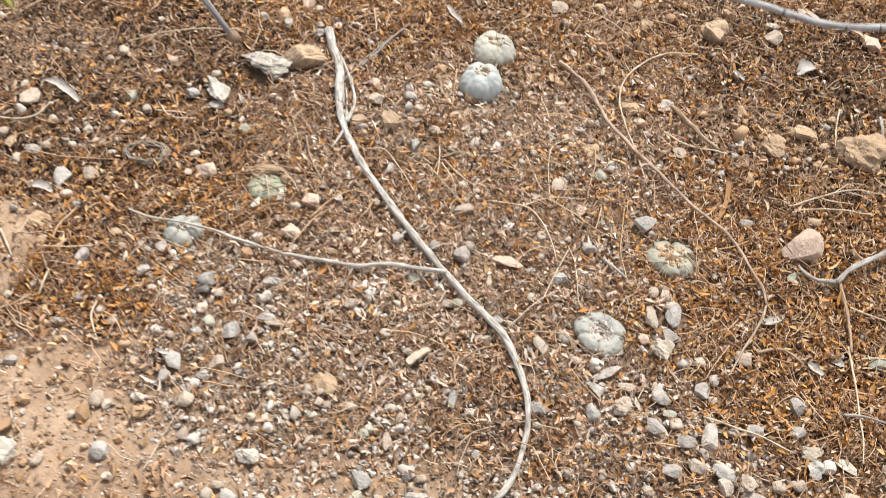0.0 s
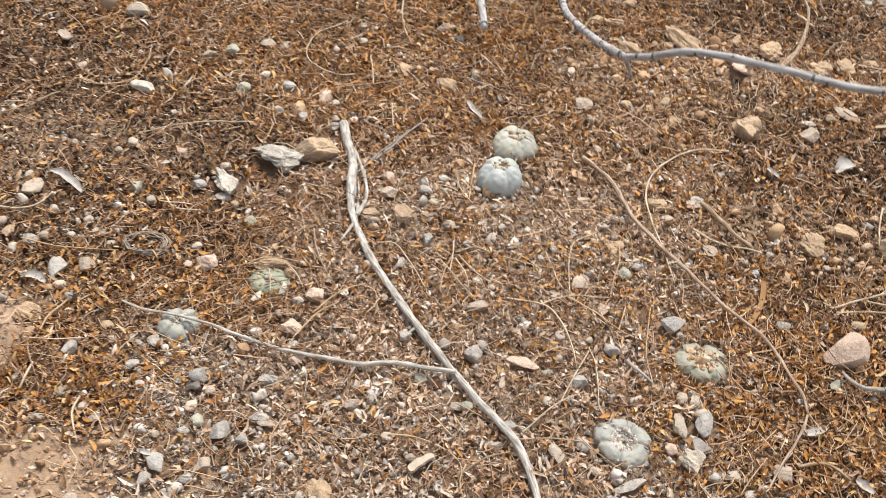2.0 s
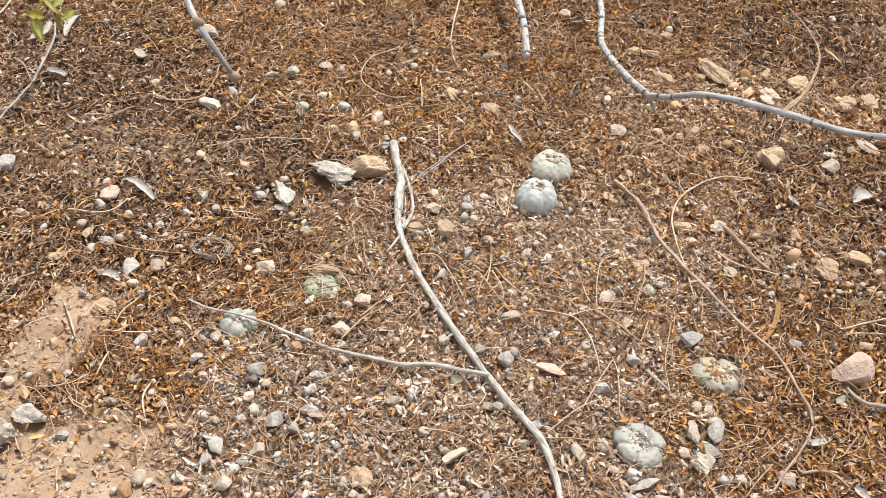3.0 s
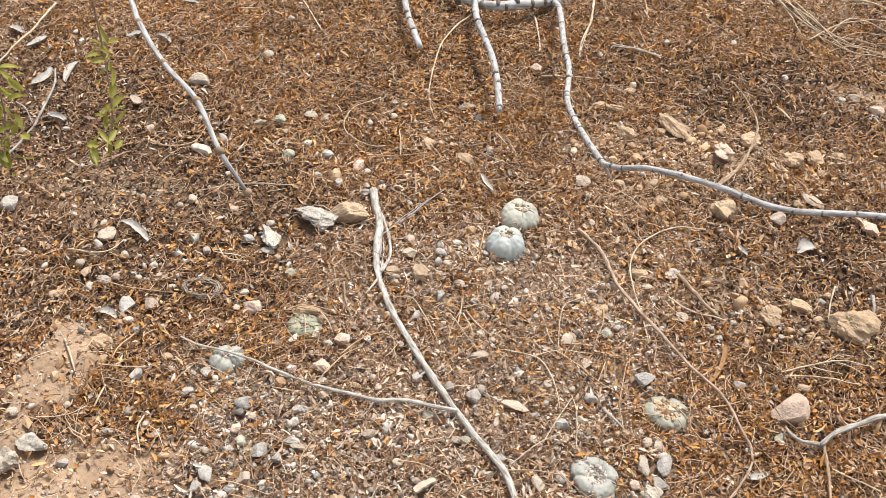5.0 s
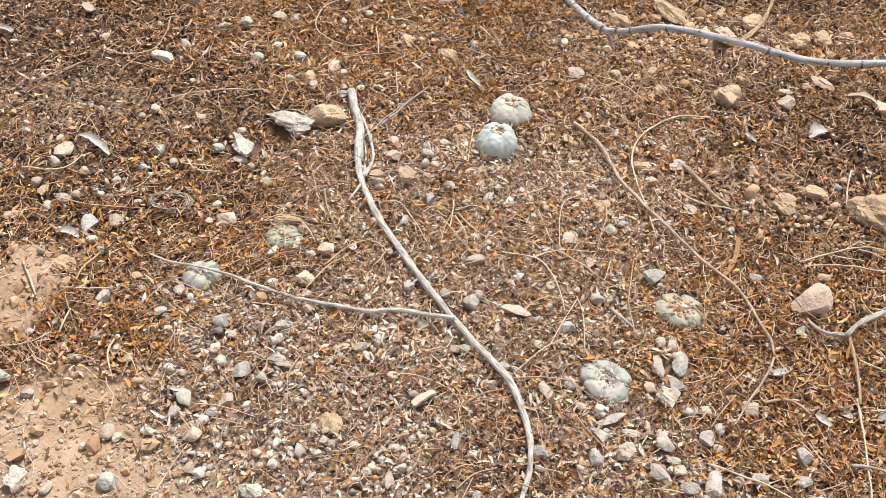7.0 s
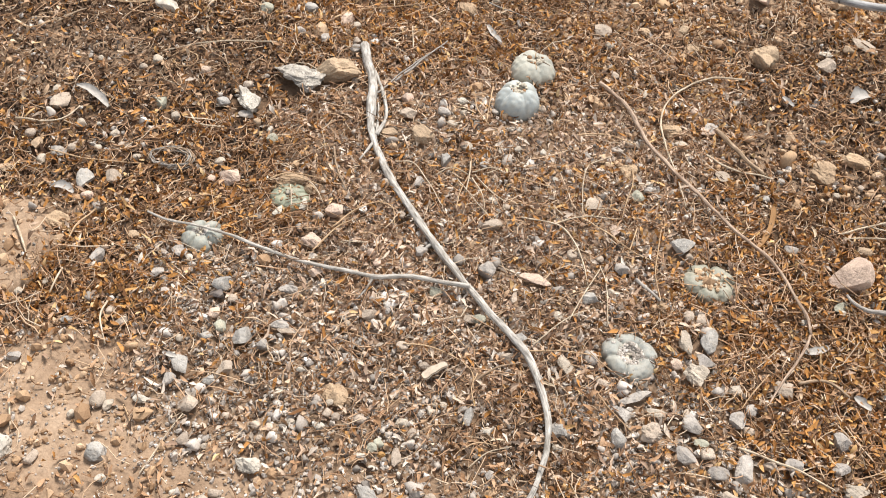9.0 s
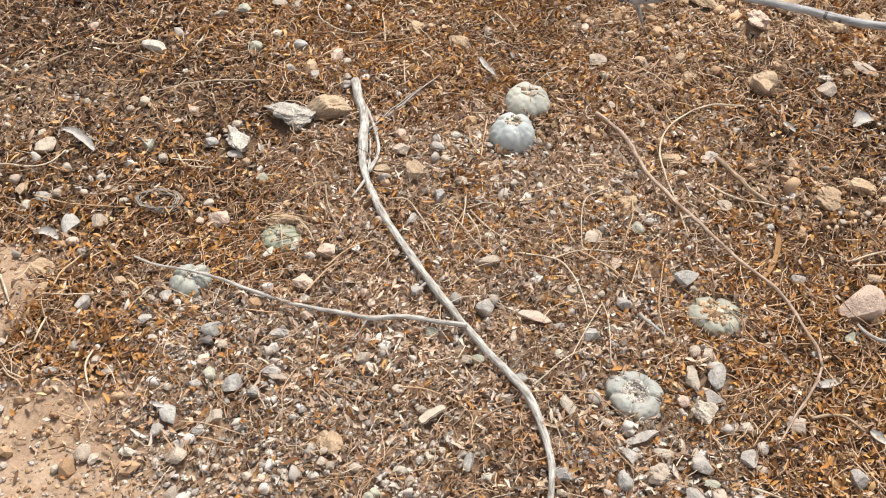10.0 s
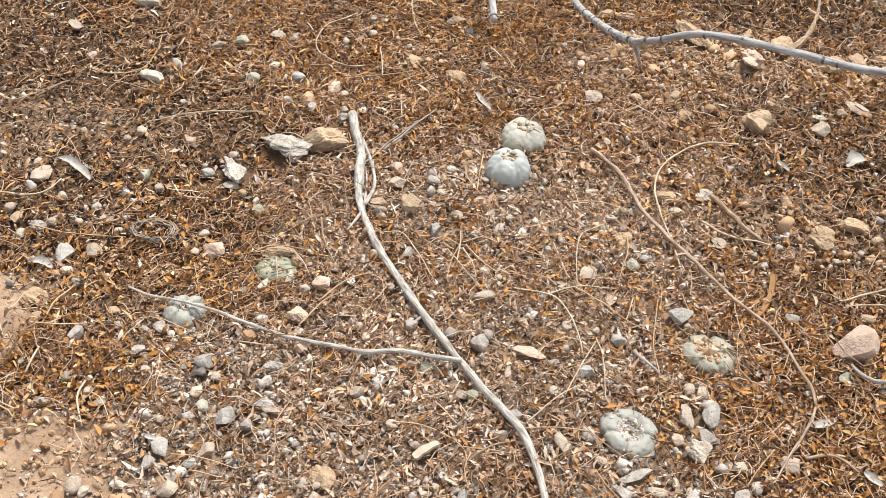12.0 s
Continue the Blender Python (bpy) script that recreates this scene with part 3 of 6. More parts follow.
def cactus(x, y, radius, rise, lobes, groove, dimple, skin, label, tufts, seed, sunk=0.3, squash=1.0, turn=0.0, lean=(0, 0), grit=0, hollow=0.26, dirt=None, petals=0, furrow=0.42):
    """A low button cactus: swollen ribs parted by grooves, a sunken woolly crown."""
    rng = np.random.default_rng(seed)
    nu, nv = 34, 120
    phi = np.linspace(0.0, 1.95, nu)
    th = np.linspace(0, 2 * np.pi, nv, endpoint=False)
    P, T = np.meshgrid(phi, th, indexing="ij")
    r = np.abs(np.sin(P)) ** 0.78
    z = np.sign(np.cos(P)) * np.abs(np.cos(P)) ** 0.8
    cuts = (np.arange(lobes) + rng.uniform(-0.16, 0.16, lobes)) * 2 * np.pi / lobes + turn
    g = np.zeros_like(T)
    for c in cuts:
        d = np.angle(np.exp(1j * (T - c - 0.12 * (r - 0.5) * rng.uniform(-1, 1))))
        g = np.maximum(g, np.exp(-np.abs(d / (furrow / lobes + 0.03)) ** 1.3) * rng.uniform(0.75, 1.1))
    out = np.clip((r - 0.12) / 0.5, 0, 1)
    swell = 1 + 0.05 * np.sin(T * 2 + seed) + 0.03 * np.sin(T * 3 + seed * 2)
    R = r * swell * (1 - groove * 0.26 * g * out * r)
    Z = z * (1 - 0.10 * g * out) - groove * 0.34 * g * out * np.clip(z, 0, 1) - dimple * np.exp(-(r / hollow) ** 2)
    Z = Z + 0.10 * (1 - g) * np.exp(-((r - 0.62) / 0.24) ** 2) * groove
    n = relief(np.cos(T) * r * 3 + 9, np.sin(T) * r * 3 + z, 0.45, seed) - 0.5
    R, Z = R * (1 + 0.05 * n), Z + 0.05 * n
    V = np.stack([radius * R * np.cos(T), radius * R * np.sin(T) * squash, rise * Z], -1).reshape(-1, 3)
    me = raw_mesh("cactus_body", V, grid_faces(nu, nv, True), skin)
    base = new("button_cactus")
    base.matrix_world = pose(x, y, bed(x, y) - sunk * rise, lean[0], lean[1], 0)
    tagged(base, label, "cactus", "button cacti")
    body = part("body", me, base)
    for k in range(tufts):
        ring = rng.uniform(0.05, 0.24) if k < tufts * 0.6 else rng.uniform(0.24, 0.4)
        a = rng.uniform(0, 2 * np.pi)
        size = radius * rng.uniform(0.07, 0.14) * (1.0 if ring < 0.25 else 0.55)
        v, f = ball(2)
        v = v * (1 + 1.8 * lumps(v, 0.4, seed + k))[:, None] * rng.uniform(0.5, 1.3, 3) * np.array([1, 1, 0.6]) * size
        i = int(np.argmin(np.abs(np.abs(np.sin(phi)) ** 0.78 - ring) + (phi > 1.57) * 9))
        j = int(a / (2 * np.pi) * nv) % nv
        top = V[i * nv + j] + np.array([0, 0, size * 0.3])
        part("wool_tuft", raw_mesh("wool_tuft", v + top, f, DRIED if k % 6 == 5 else WOOL), body, "withered brown tuft" if k % 6 == 5 else "cream wool tuft")
    if tufts > 3:
        v, f = ball(2)
        v = v * (1 + 1.1 * lumps(v, 0.4, seed + 77))[:, None] * np.array([1.2, 0.7, 0.6]) * radius * 0.12
        part("dried_flower", raw_mesh("dried_flower", v + V[0] + np.array([0.1 * radius, 0, radius * 0.05]), f, DRIED), body, "withered brown flower")
    for k in range(petals):
        q = 2 * np.pi * (k + rng.uniform(-0.3, 0.3)) / petals
        j = int((q % (2 * np.pi)) / (2 * np.pi) * nv) % nv
        rim = [V[i * nv + j] + np.array([0, 0, 0.0006]) for i in (2, 4, 7, 9 + int(rng.integers(0, 4)))]
        part("dried_petal", tube("dried_petal", spline(rim, 0.003), 0.0008, 0.0005, WOOD["tan"] if k % 2 else WOOD["wood"], 5, 0.2, k + 2), body, "withered brown petal")
    if grit:
        up = np.flatnonzero((V[:, 2] > 0.1 * rise) & (np.hypot(V[:, 0], V[:, 1]) > 0.02 * radius))
        weight = 0.01 + 0.06 * g.ravel()[up] * out.ravel()[up] + (r.ravel()[up] < hollow * 1.1)
        pick = rng.choice(up, grit, p=weight / weight.sum())
        v, f = ball(1)
        size = 0.0014 * rng.lognormal(0, 0.45, grit)
        bits = v[None] * (1 + rng.normal(0, 0.2, (grit, len(v), 1))) * size[:, None, None] * rng.uniform(0.5, 1.6, (grit, 1, 3)) + V[pick][:, None]
        mat = base.matrix_world.copy()
        bits = bits.reshape(-1, 3) @ np.array(mat.to_3x3()).T + np.array(mat.translation)
        F = (f[None] + (np.arange(grit) * len(v))[:, None, None]).reshape(-1, 3)
        tagged(new("cactus_grit", raw_mesh("cactus_grit", bits, F, dirt or GRAVEL, False)), "grit and leaf crumbs caught on a cactus", "grit", kind="stuff")
    FOOT.append((x, y, radius * 0.9))
    return base


def along(path, s):
    """The point a part s of the way along a path, and the direction there."""
    i = min(len(path) - 2, max(1, int(s * (len(path) - 1))))
    d = path[i + 1] - path[i - 1]
    return path[i], d / np.linalg.norm(d)


def jointed(name, path, r0, r1, rings, parent=None, seed=1, tone="live"):
    """A shrub stem with dark, swollen joints."""
    me = tube(name, path, r0, r1, WOOD[tone], 12, 0.09, seed)
    ob = new(name, me)
    if parent:
        ob.parent = parent
    rng = np.random.default_rng(seed)
    for k in range(rings):
        s = (k + 0.5 + rng.uniform(-0.3, 0.3)) / rings
        p, d = along(path, s)
        r = (r0 + (r1 - r0) * s) * 1.02
        off = np.cross(d, rng.normal(size=3)) * r * 0.24
        short = np.array([p - d * r * rng.uniform(0.15, 0.4), p, p + d * r * rng.uniform(0.15, 0.4)]) + off
        part("joint", tube("joint", short, r, r * 1.0, WOOD["ring"], 12, 0.2, seed + k), ob, "dark ring-shaped joint")
    return ob


# ---- the cacti ----
cactus(0.055, 1.083, 0.0340, 0.0290, 5, 0.26, 0.34, CLEAN_SKIN, "pale blue-green button cactus with shallow ribs and a woolly crown", 34, 11, sunk=0.0, turn=0.3, lean=(-4, 0), furrow=0.9)
cactus(0.069, 1.157, 0.0355, 0.0280, 5, 0.18, 0.34, YELLOW_SKIN, "grey-green button cactus with a cracked tan crown behind its twin", 24, 23, sunk=0.0, turn=0.1, lean=(-3, 3), petals=4, furrow=0.9)
cactus(-0.310, 0.749, 0.0275, 0.016, 5, 0.8, 0.45, BLUE_SKIN, "dusty grey-green button cactus with five fat lobes under a stick", 3, 31, sunk=0.15, turn=0.5, grit=60, furrow=0.6)
cactus(0.237, 0.660, 0.0330, 0.014, 5, 0.55, 1.0, GREY_SKIN, "flat dusty grey button cactus with lobes round a debris-filled crown", 3, 47, sunk=0.1, turn=0.9, grit=260, hollow=0.40, furrow=0.3)
cactus(0.330, 0.791, 0.0345, 0.016, 5, 0.6, 0.30, DUSTY_SKIN, "wrinkled grey-green button cactus half covered with grit", 8, 53, sunk=0.2, turn=0.2, squash=0.9, grit=160, hollow=0.5, dirt=CRUMB)
cactus(-0.221, 0.843, 0.0290, 0.013, 6, 0.28, 0.15, GREEN_SKIN, "pale green button cactus sunk in soil with stalks across it", 2, 61, sunk=0.5, turn=0.4, squash=0.85, grit=40, hollow=0.6, dirt=CRUMB)

# ---- the long bleached stick with its side shoots ----
main_path = spline([(-0.188, 1.156, 0.013), (-0.173, 1.116, 0.012), (-0.159, 1.083, 0.011), (-0.150, 1.029, 0.010), (-0.138, 0.976, 0.009), (-0.104, 0.907, 0.009), (-0.051, 0.830, 0.010),
                    (0.015, 0.748, 0.010), (0.061, 0.695, 0.010), (0.113, 0.639, 0.010), (0.131, 0.609, 0.010), (0.143, 0.577, 0.010), (0.151, 0.546, 0.010), (0.153, 0.515, 0.010),
                    (0.149, 0.488, 0.009), (0.142, 0.458, 0.008), (0.130, 0.430, 0.008), (0.114, 0.412, 0.007), (0.095, 0.398, 0.007), (0.078, 0.388, 0.005)], 0.006)
main_path[:, 2] += height(main_path[:, 0], main_path[:, 1]) + 0.005
dead = new("dead_branch", tube("dead_branch", main_path, 0.0061, 0.0030, WOOD["bleached"], 14, 0.16, 5,
                                       [(0, 0.0070), (0.07, 0.0065), (0.14, 0.0070), (0.166, 0.0073), (0.178, 0.0053), (0.3, 0.0050), (0.6, 0.0043), (0.8, 0.0038), (1, 0.0030)]))
tagged(dead, "long crooked bleached grey-white dead branch lying on litter", "branch")
for pts, a, b in (([(-0.160, 1.104, 0.012), (-0.137, 1.054, 0.010), (-0.125, 1.011, 0.009), (-0.130, 0.972, 0.009)], 0.0020, 0.0028),
                  ([(-0.168, 1.115, 0.006), (-0.148, 1.060, 0.005), (-0.137, 1.015, 0.005), (-0.131, 0.968, 0.008)], 0.0012, 0.0018),
                  ([(-0.131, 0.959, 0.008), (-0.137, 0.940, 0.007), (-0.144, 0.921, 0.006)], 0.0026, 0.0014),
                  ([(-0.016, 0.790, 0.009), (-0.023, 0.783, 0.007), (-0.030, 0.776, 0.005)], 0.0022, 0.0014),
                  ([(0.124, 0.423, 0.008), (0.132, 0.408, 0.006), (0.139, 0.392, 0.004)], 0.0028, 0.0018),
                  ([(0.130, 0.611, 0.012), (0.139, 0.604, 0.012)], 0.0025, 0.0015)):
    part("side_shoot", tube("side_shoot", spline(pts, 0.005), a, b, WOOD["bleached"], 8, 0.14, 9), dead, "short stripped side shoot")
slim_path = spline([(-0.385, 0.764, 0.018), (-0.355, 0.754, 0.019), (-0.317, 0.751, 0.020), (-0.271, 0.745, 0.018), (-0.237, 0.737, 0.015), (-0.187, 0.726, 0.013),
                    (-0.155, 0.722, 0.012), (-0.107, 0.718, 0.013), (-0.075, 0.715, 0.014), (-0.039, 0.724, 0.013), (0.000, 0.721, 0.015), (0.038, 0.718, 0.018)], 0.006)
slim = new("dead_twig", tube("dead_twig", slim_path, 0.0015, 0.0031, WOOD["bleached"], 10, 0.13, 8))
tagged(slim, "slim bleached dead twig lying across a cactus and a branch", "twig")
part("side_shoot", tube("side_shoot", spline([(-0.080, 0.716, 0.013), (-0.087, 0.697, 0.008), (-0.095, 0.682, 0.006)], 0.005), 0.0016, 0.001, WOOD["bleached"], 7, 0.14, 3), slim)

# ---- the living shrub whose stem hangs over the ground ----
shrub_path = spline([(-0.182, 1.830, 0.03), (-0.114, 1.784, 0.04), (-0.063, 1.773, 0.045), (-0.017, 1.790, 0.045), (0.017, 1.818, 0.04), (0.050, 1.870, 0.02), (0.07, 1.93, -0.02)], 0.008)
shrub = jointed("creosote_shrub", shrub_path, 0.0085, 0.0125, 13, None, 3)
tagged(shrub, "living creosote shrub with pale grey stems and dark joints", "shrub")
stem_path = spline([(0.045, 1.850, 0.03), (0.066, 1.789, 0.05), (0.093, 1.567, 0.10), (0.111, 1.438, 0.13), (0.117, 1.296, 0.165), (0.133, 1.153, 0.23), (0.157, 0.976, 0.32), (0.176, 0.810, 0.414)], 0.008)
jointed("lower_stem", stem_path, 0.0064, 0.0035, 34, shrub, 4)
arm_path = spline([(0.176, 0.810, 0.414), (0.192, 0.760, 0.450), (0.226, 0.719, 0.487), (0.293, 0.702, 0.490), (0.351, 0.660, 0.507), (0.43, 0.660, 0.515), (0.56, 0.66, 0.53), (0.72, 0.68, 0.56), (0.85, 0.72, 0.60)], 0.006)
jointed("hanging_stem", arm_path, 0.0032, 0.0028, 27, shrub, 6)
part("spur", tube("spur", spline([(0.177, 0.812, 0.412), (0.184, 0.832, 0.385), (0.190, 0.850, 0.362)], 0.004), 0.0032, 0.0012, WOOD["live"], 8, 0.15, 7), shrub)
part("shoot", tube("shoot", spline([(0.292, 0.702, 0.490), (0.330, 0.803, 0.450), (0.361, 0.930, 0.412), (0.352, 0.995, 0.406), (0.336, 1.045, 0.400)], 0.006), 0.0028, 0.0007, WOOD["wood"], 8, 0.2, 8), shrub, "thin brown shoot")
jointed("stub", spline([(-0.113, 1.775, 0.05), (-0.100, 1.705, 0.06), (-0.083, 1.652, 0.062), (-0.050, 1.569, 0.063), (-0.027, 1.498, 0.062), (-0.010, 1.420, 0.06), (-0.004, 1.386, 0.055)], 0.008), 0.0066, 0.0060, 13, shrub, 12, "live")
jointed("stub", spline([(-0.285, 1.835, 0.03), (-0.262, 1.750, 0.05), (-0.240, 1.685, 0.05), (-0.215, 1.623, 0.05), (-0.192, 1.575, 0.045)], 0.008), 0.0070, 0.0066, 8, shrub, 13, "live")
part("root_stem", tube("root_stem", spline([(-0.182, 1.830, 0.03), (-0.235, 1.835, 0.02), (-0.285, 1.835, 0.03), (-0.32, 1.86, -0.02)], 0.008), 0.0085, 0.0085, WOOD["live"], 12, 0.1, 14), shrub)

# ---- a leafy twig of another shrub, close to the lens ----
leafy_path = spline([(-1.37, 1.22, -0.01), (-1.30, 1.17, 0.30), (-1.08, 1.08, 0.66), (-0.65, 0.86, 0.90), (-0.33, 0.60, 0.875), (-0.190, 0.430, 0.812),
                     (-0.150, 0.371, 0.812), (-0.116, 0.328, 0.814), (-0.077, 0.283, 0.824), (-0.051, 0.247, 0.820), (-0.036, 0.242, 0.798)], 0.006)
leafy = new("leafy_twig", tube("leafy_twig", leafy_path, 0.0075, 0.0013, WOOD["live"], 10, 0.1, 21))
tagged(leafy, "slender grey creosote branch arching over with swollen brown joints", "branch")
for j in ((-0.036, 0.242, 0.798), (-0.051, 0.247, 0.820), (-0.077, 0.283, 0.824), (-0.116, 0.328, 0.814), (-0.150, 0.371, 0.812)):
    v, f = ball(2)
    v = v * (1 + 0.5 * lumps(v, 0.6, 4))[:, None] * 0.0026
    part("joint", raw_mesh("joint", v + np.array(j), f, WOOD["wood"]), leafy, "swollen brown joint")


def leaflet(l, w, rng):
    """A small curved green leaf as a thin cupped blade."""
    s, c = np.meshgrid(np.linspace(0, 1, 7), np.linspace(-1, 1, 5), indexing="ij")
    half = np.sin(np.pi * np.clip(s * 0.9 + 0.08, 0, 1)) ** 0.8 * w / 2
    bend = rng.uniform(-0.35, 0.35)
    v = np.stack([s * l, c * half + bend * l * s * s * 0.6, 0.25 * w * c * c + rng.uniform(-0.3, 0.3) * l * s * s], -1).reshape(-1, 3)
    return v, grid_faces(7, 5)


def shoot(points, clumps, seed):
    """A hanging green shoot: thin stem, pairs of leaflets in clumps."""
    rng = np.random.default_rng(seed)
    path = spline(points, 0.004)
    stem = part("shoot", tube("shoot", path, 0.0007, 0.0005, WOOD["wood"], 6, 0.1, seed), leafy, "thin green-tipped shoot")
    for s, count in clumps:
        p, d = along(path, s)
        for _ in range(count):
            v, f = leaflet(rng.uniform(0.007, 0.012), rng.uniform(0.0030, 0.0048), rng)
            turn = np.array(Euler((rng.uniform(-1, 1), rng.uniform(-0.9, 1.1), rng.uniform(0, 6.3))).to_matrix())
            part("leaf", raw_mesh("leaf", v @ turn.T + p + rng.normal(0, 0.0035, 3), f, GREEN), stem)


shoot([(-0.33, 0.60, 0.875), (-0.20, 0.38, 0.93), (-0.125, 0.275, 0.915), (-0.114, 0.259, 0.862), (-0.108, 0.240, 0.830), (-0.120, 0.225, 0.818)], [(0.80, 6), (0.885, 7), (0.90, 6), (0.945, 6), (0.96, 8), (0.99, 5)], 71)
shoot([(-0.33, 0.60, 0.875), (-0.24, 0.38, 0.93), (-0.165, 0.245, 0.905), (-0.158, 0.228, 0.860), (-0.156, 0.222, 0.842), (-0.153, 0.206, 0.822)], [(0.86, 5), (0.91, 6), (0.94, 7), (0.965, 8), (0.985, 8), (0.999, 5)], 72)
v, f = ball(2)
part("flower", raw_mesh("flower", v * (1 + 0.8 * lumps(v, 0.5, 2))[:, None] * 0.004 + np.array([-0.166, 0.238, 0.866]), f, YELLOW), leafy, "small orange-yellow flower")

# ---- a tangle of shredded bark fibres ----
tangle = new("bark_tangle")
tagged(tangle, "oval tangle of shredded grey bark fibres in litter", "bark")
trng = np.random.default_rng(4)
for k in range(26):
    q0 = trng.uniform(0, 6.28)
    q = np.linspace(q0, q0 + trng.uniform(1.6, 4.2), 9)
    e = trng.uniform(0.62, 1.02)
    p = spline([(-0.392 + 0.031 * e * math.cos(v) + trng.normal(0, 0.0016), 0.872 + 0.019 * e * math.sin(v) + trng.normal(0, 0.0016), 0) for v in q], 0.004)
    p[:, 2] = height(p[:, 0], p[:, 1]) + 0.012 + trng.uniform(0, 0.005)
    part("fibre", tube("fibre", p, 0.0009, 0.0005, WOOD["grey" if k % 3 else "wood"], 5, 0.2, k + 3), tangle)

# ---- stones, clods and pebbles, each where it lies ----
stone("c", -0.224, 0.867, 46, 20, 12, 4, "t")
stone("c", -0.197, 0.858, 24, 16, 10, -30, "t")
stone("a", -0.687, 1.317, 27, 24, 14, 90, "e")
stone("r", -0.632, 1.248, 18, 15, 9, 90, "p")
stone("r", -0.484, 1.069, 19, 17, 11, 90, "l")
stone("r", -0.499, 1.052, 14, 13, 8, 90, "e")
stone("r", -0.450, 1.153, 11, 9, 5, 90, "w")
stone("r", -0.512, 1.140, 15, 14, 9, 90, "o")
stone("a", -0.441, 1.307, 21, 19, 12, 0, "l")
stone("r", -0.406, 1.062, 15, 14, 9, 0, "p")
stone("r", -0.609, 1.068, 8, 8, 5, 0, "w")
stone("r", -0.569, 1.063, 10, 10, 6, 90, "l")
stone("a", -0.513, 1.204, 44, 21, 13, -19, "w")
stone("r", -0.406, 1.322, 27, 23, 14, 90, "v")
stone("f", -0.355, 1.356, 25, 20, 6, 0, "l")
stone("r", -0.326, 1.355, 25, 15, 9, 82, "e")
stone("r", -0.386, 1.295, 11, 10, 6, 90, "w")
stone("a", -0.336, 1.267, 19, 15, 9, 90, "l")
stone("r", -0.361, 1.225, 25, 22, 14, 47, "v")
stone("a", -0.290, 1.247, 28, 21, 12, 0, "b")
stone("r", -0.231, 1.224, 36, 21, 13, 78, "p")
stone("r", -0.204, 1.392, 17, 16, 10, 0, "l")
stone("r", -0.211, 1.434, 17, 13, 8, 90, "l")
stone("r", -0.190, 1.434, 10, 9, 5, 90, "w")
stone("r", -0.161, 1.384, 11, 9, 6, 90, "w")
stone("r", -0.295, 1.179, 21, 17, 11, 0, "g")
stone("r", -0.252, 1.171, 17, 15, 9, 90, "g")
stone("r", -0.212, 1.211, 14, 12, 8, 0, "l")
stone("r", -0.230, 1.191, 12, 10, 6, 90, "p")
stone("r", -0.202, 1.171, 14, 14, 9, 90, "e")
stone("a", -0.202, 1.154, 23, 14, 8, 25, "g")
stone("c", -0.124, 1.320, 36, 30, 17, 90, "t")
stone("c", -0.049, 1.294, 38, 31, 17, -32, "t")
stone("f", -0.080, 1.456, 23, 17, 5, 24, "e")
stone("r", -0.137, 1.362, 11, 10, 6, 90, "w")
stone("a", -0.045, 1.428, 20, 19, 11, 90, "d")
stone("r", -0.016, 1.484, 14, 13, 8, 90, "w")
stone("c", 0.180, 1.521, 38, 21, 12, 21, "t")
stone("c", 0.233, 1.443, 47, 34, 19, -27, "t")
stone("c", 0.323, 1.481, 107, 38, 21, -45, "t")
stone("c", 0.299, 1.465, 24, 18, 10, 0, "t")
stone("r", 0.142, 1.365, 19, 14, 9, 90, "p")
stone("f", 0.166, 1.282, 28, 27, 8, -8, "e")
stone("r", 0.180, 1.243, 15, 15, 9, 0, "l")
stone("a", 0.291, 1.298, 19, 18, 11, 25, "t")
stone("c", 0.305, 1.263, 31, 29, 16, 0, "t")
stone("c", 0.232, 1.293, 20, 19, 10, 0, "t")
stone("q", 0.417, 1.410, 63, 42, 27, 90, "p")
stone("c", 0.468, 1.466, 49, 43, 24, 90, "t")
stone("c", 0.413, 1.491, 30, 22, 12, 90, "t")
stone("q", 0.417, 1.254, 52, 48, 31, -30, "t")
stone("c", 0.543, 1.427, 45, 43, 24, 90, "t")
stone("c", 0.585, 1.446, 46, 35, 19, 90, "t")
stone("c", 0.629, 1.467, 29, 23, 13, 0, "t")
stone("c", 0.594, 1.404, 27, 21, 12, 90, "t")
stone("f", 0.510, 1.287, 22, 13, 4, 0, "w")
stone("a", 0.506, 1.252, 28, 26, 15, 90, "e")
stone("r", 0.545, 1.299, 22, 21, 13, 0, "t")
stone("f", 0.573, 1.319, 44, 22, 6, -37, "e")
stone("a", 0.666, 1.268, 32, 27, 16, 90, "p")
stone("r", 0.494, 1.226, 13, 10, 6, 90, "w")
stone("r", -0.603, 0.981, 17, 11, 7, 90, "l")
stone("f", -0.585, 0.953, 39, 28, 8, 90, "e")
stone("a", -0.444, 0.979, 22, 21, 12, 0, "v")
stone("r", -0.361, 0.998, 24, 20, 13, 0, "b")
stone("r", -0.416, 0.957, 17, 15, 9, -36, "l")
stone("r", -0.539, 0.916, 18, 15, 9, 90, "l")
stone("r", -0.516, 0.922, 7, 7, 4, 0, "w")
stone("r", -0.599, 0.884, 16, 15, 9, 90, "e")
stone("a", -0.582, 0.867, 20, 14, 9, 90, "t")
stone("r", -0.486, 0.906, 14, 13, 8, 90, "l")
stone("a", -0.549, 0.861, 21, 20, 12, 0, "g")
stone("r", -0.533, 0.868, 15, 12, 8, 90, "e")
stone("r", -0.565, 0.841, 18, 14, 9, 90, "l")
stone("r", -0.441, 0.868, 14, 12, 8, 90, "l")
stone("f", -0.465, 0.889, 18, 12, 4, 0, "e")
stone("a", -0.493, 0.817, 39, 22, 13, -67, "b")
stone("a", -0.458, 0.827, 21, 21, 12, 90, "e")
stone("r", -0.478, 0.787, 17, 14, 9, 0, "p")
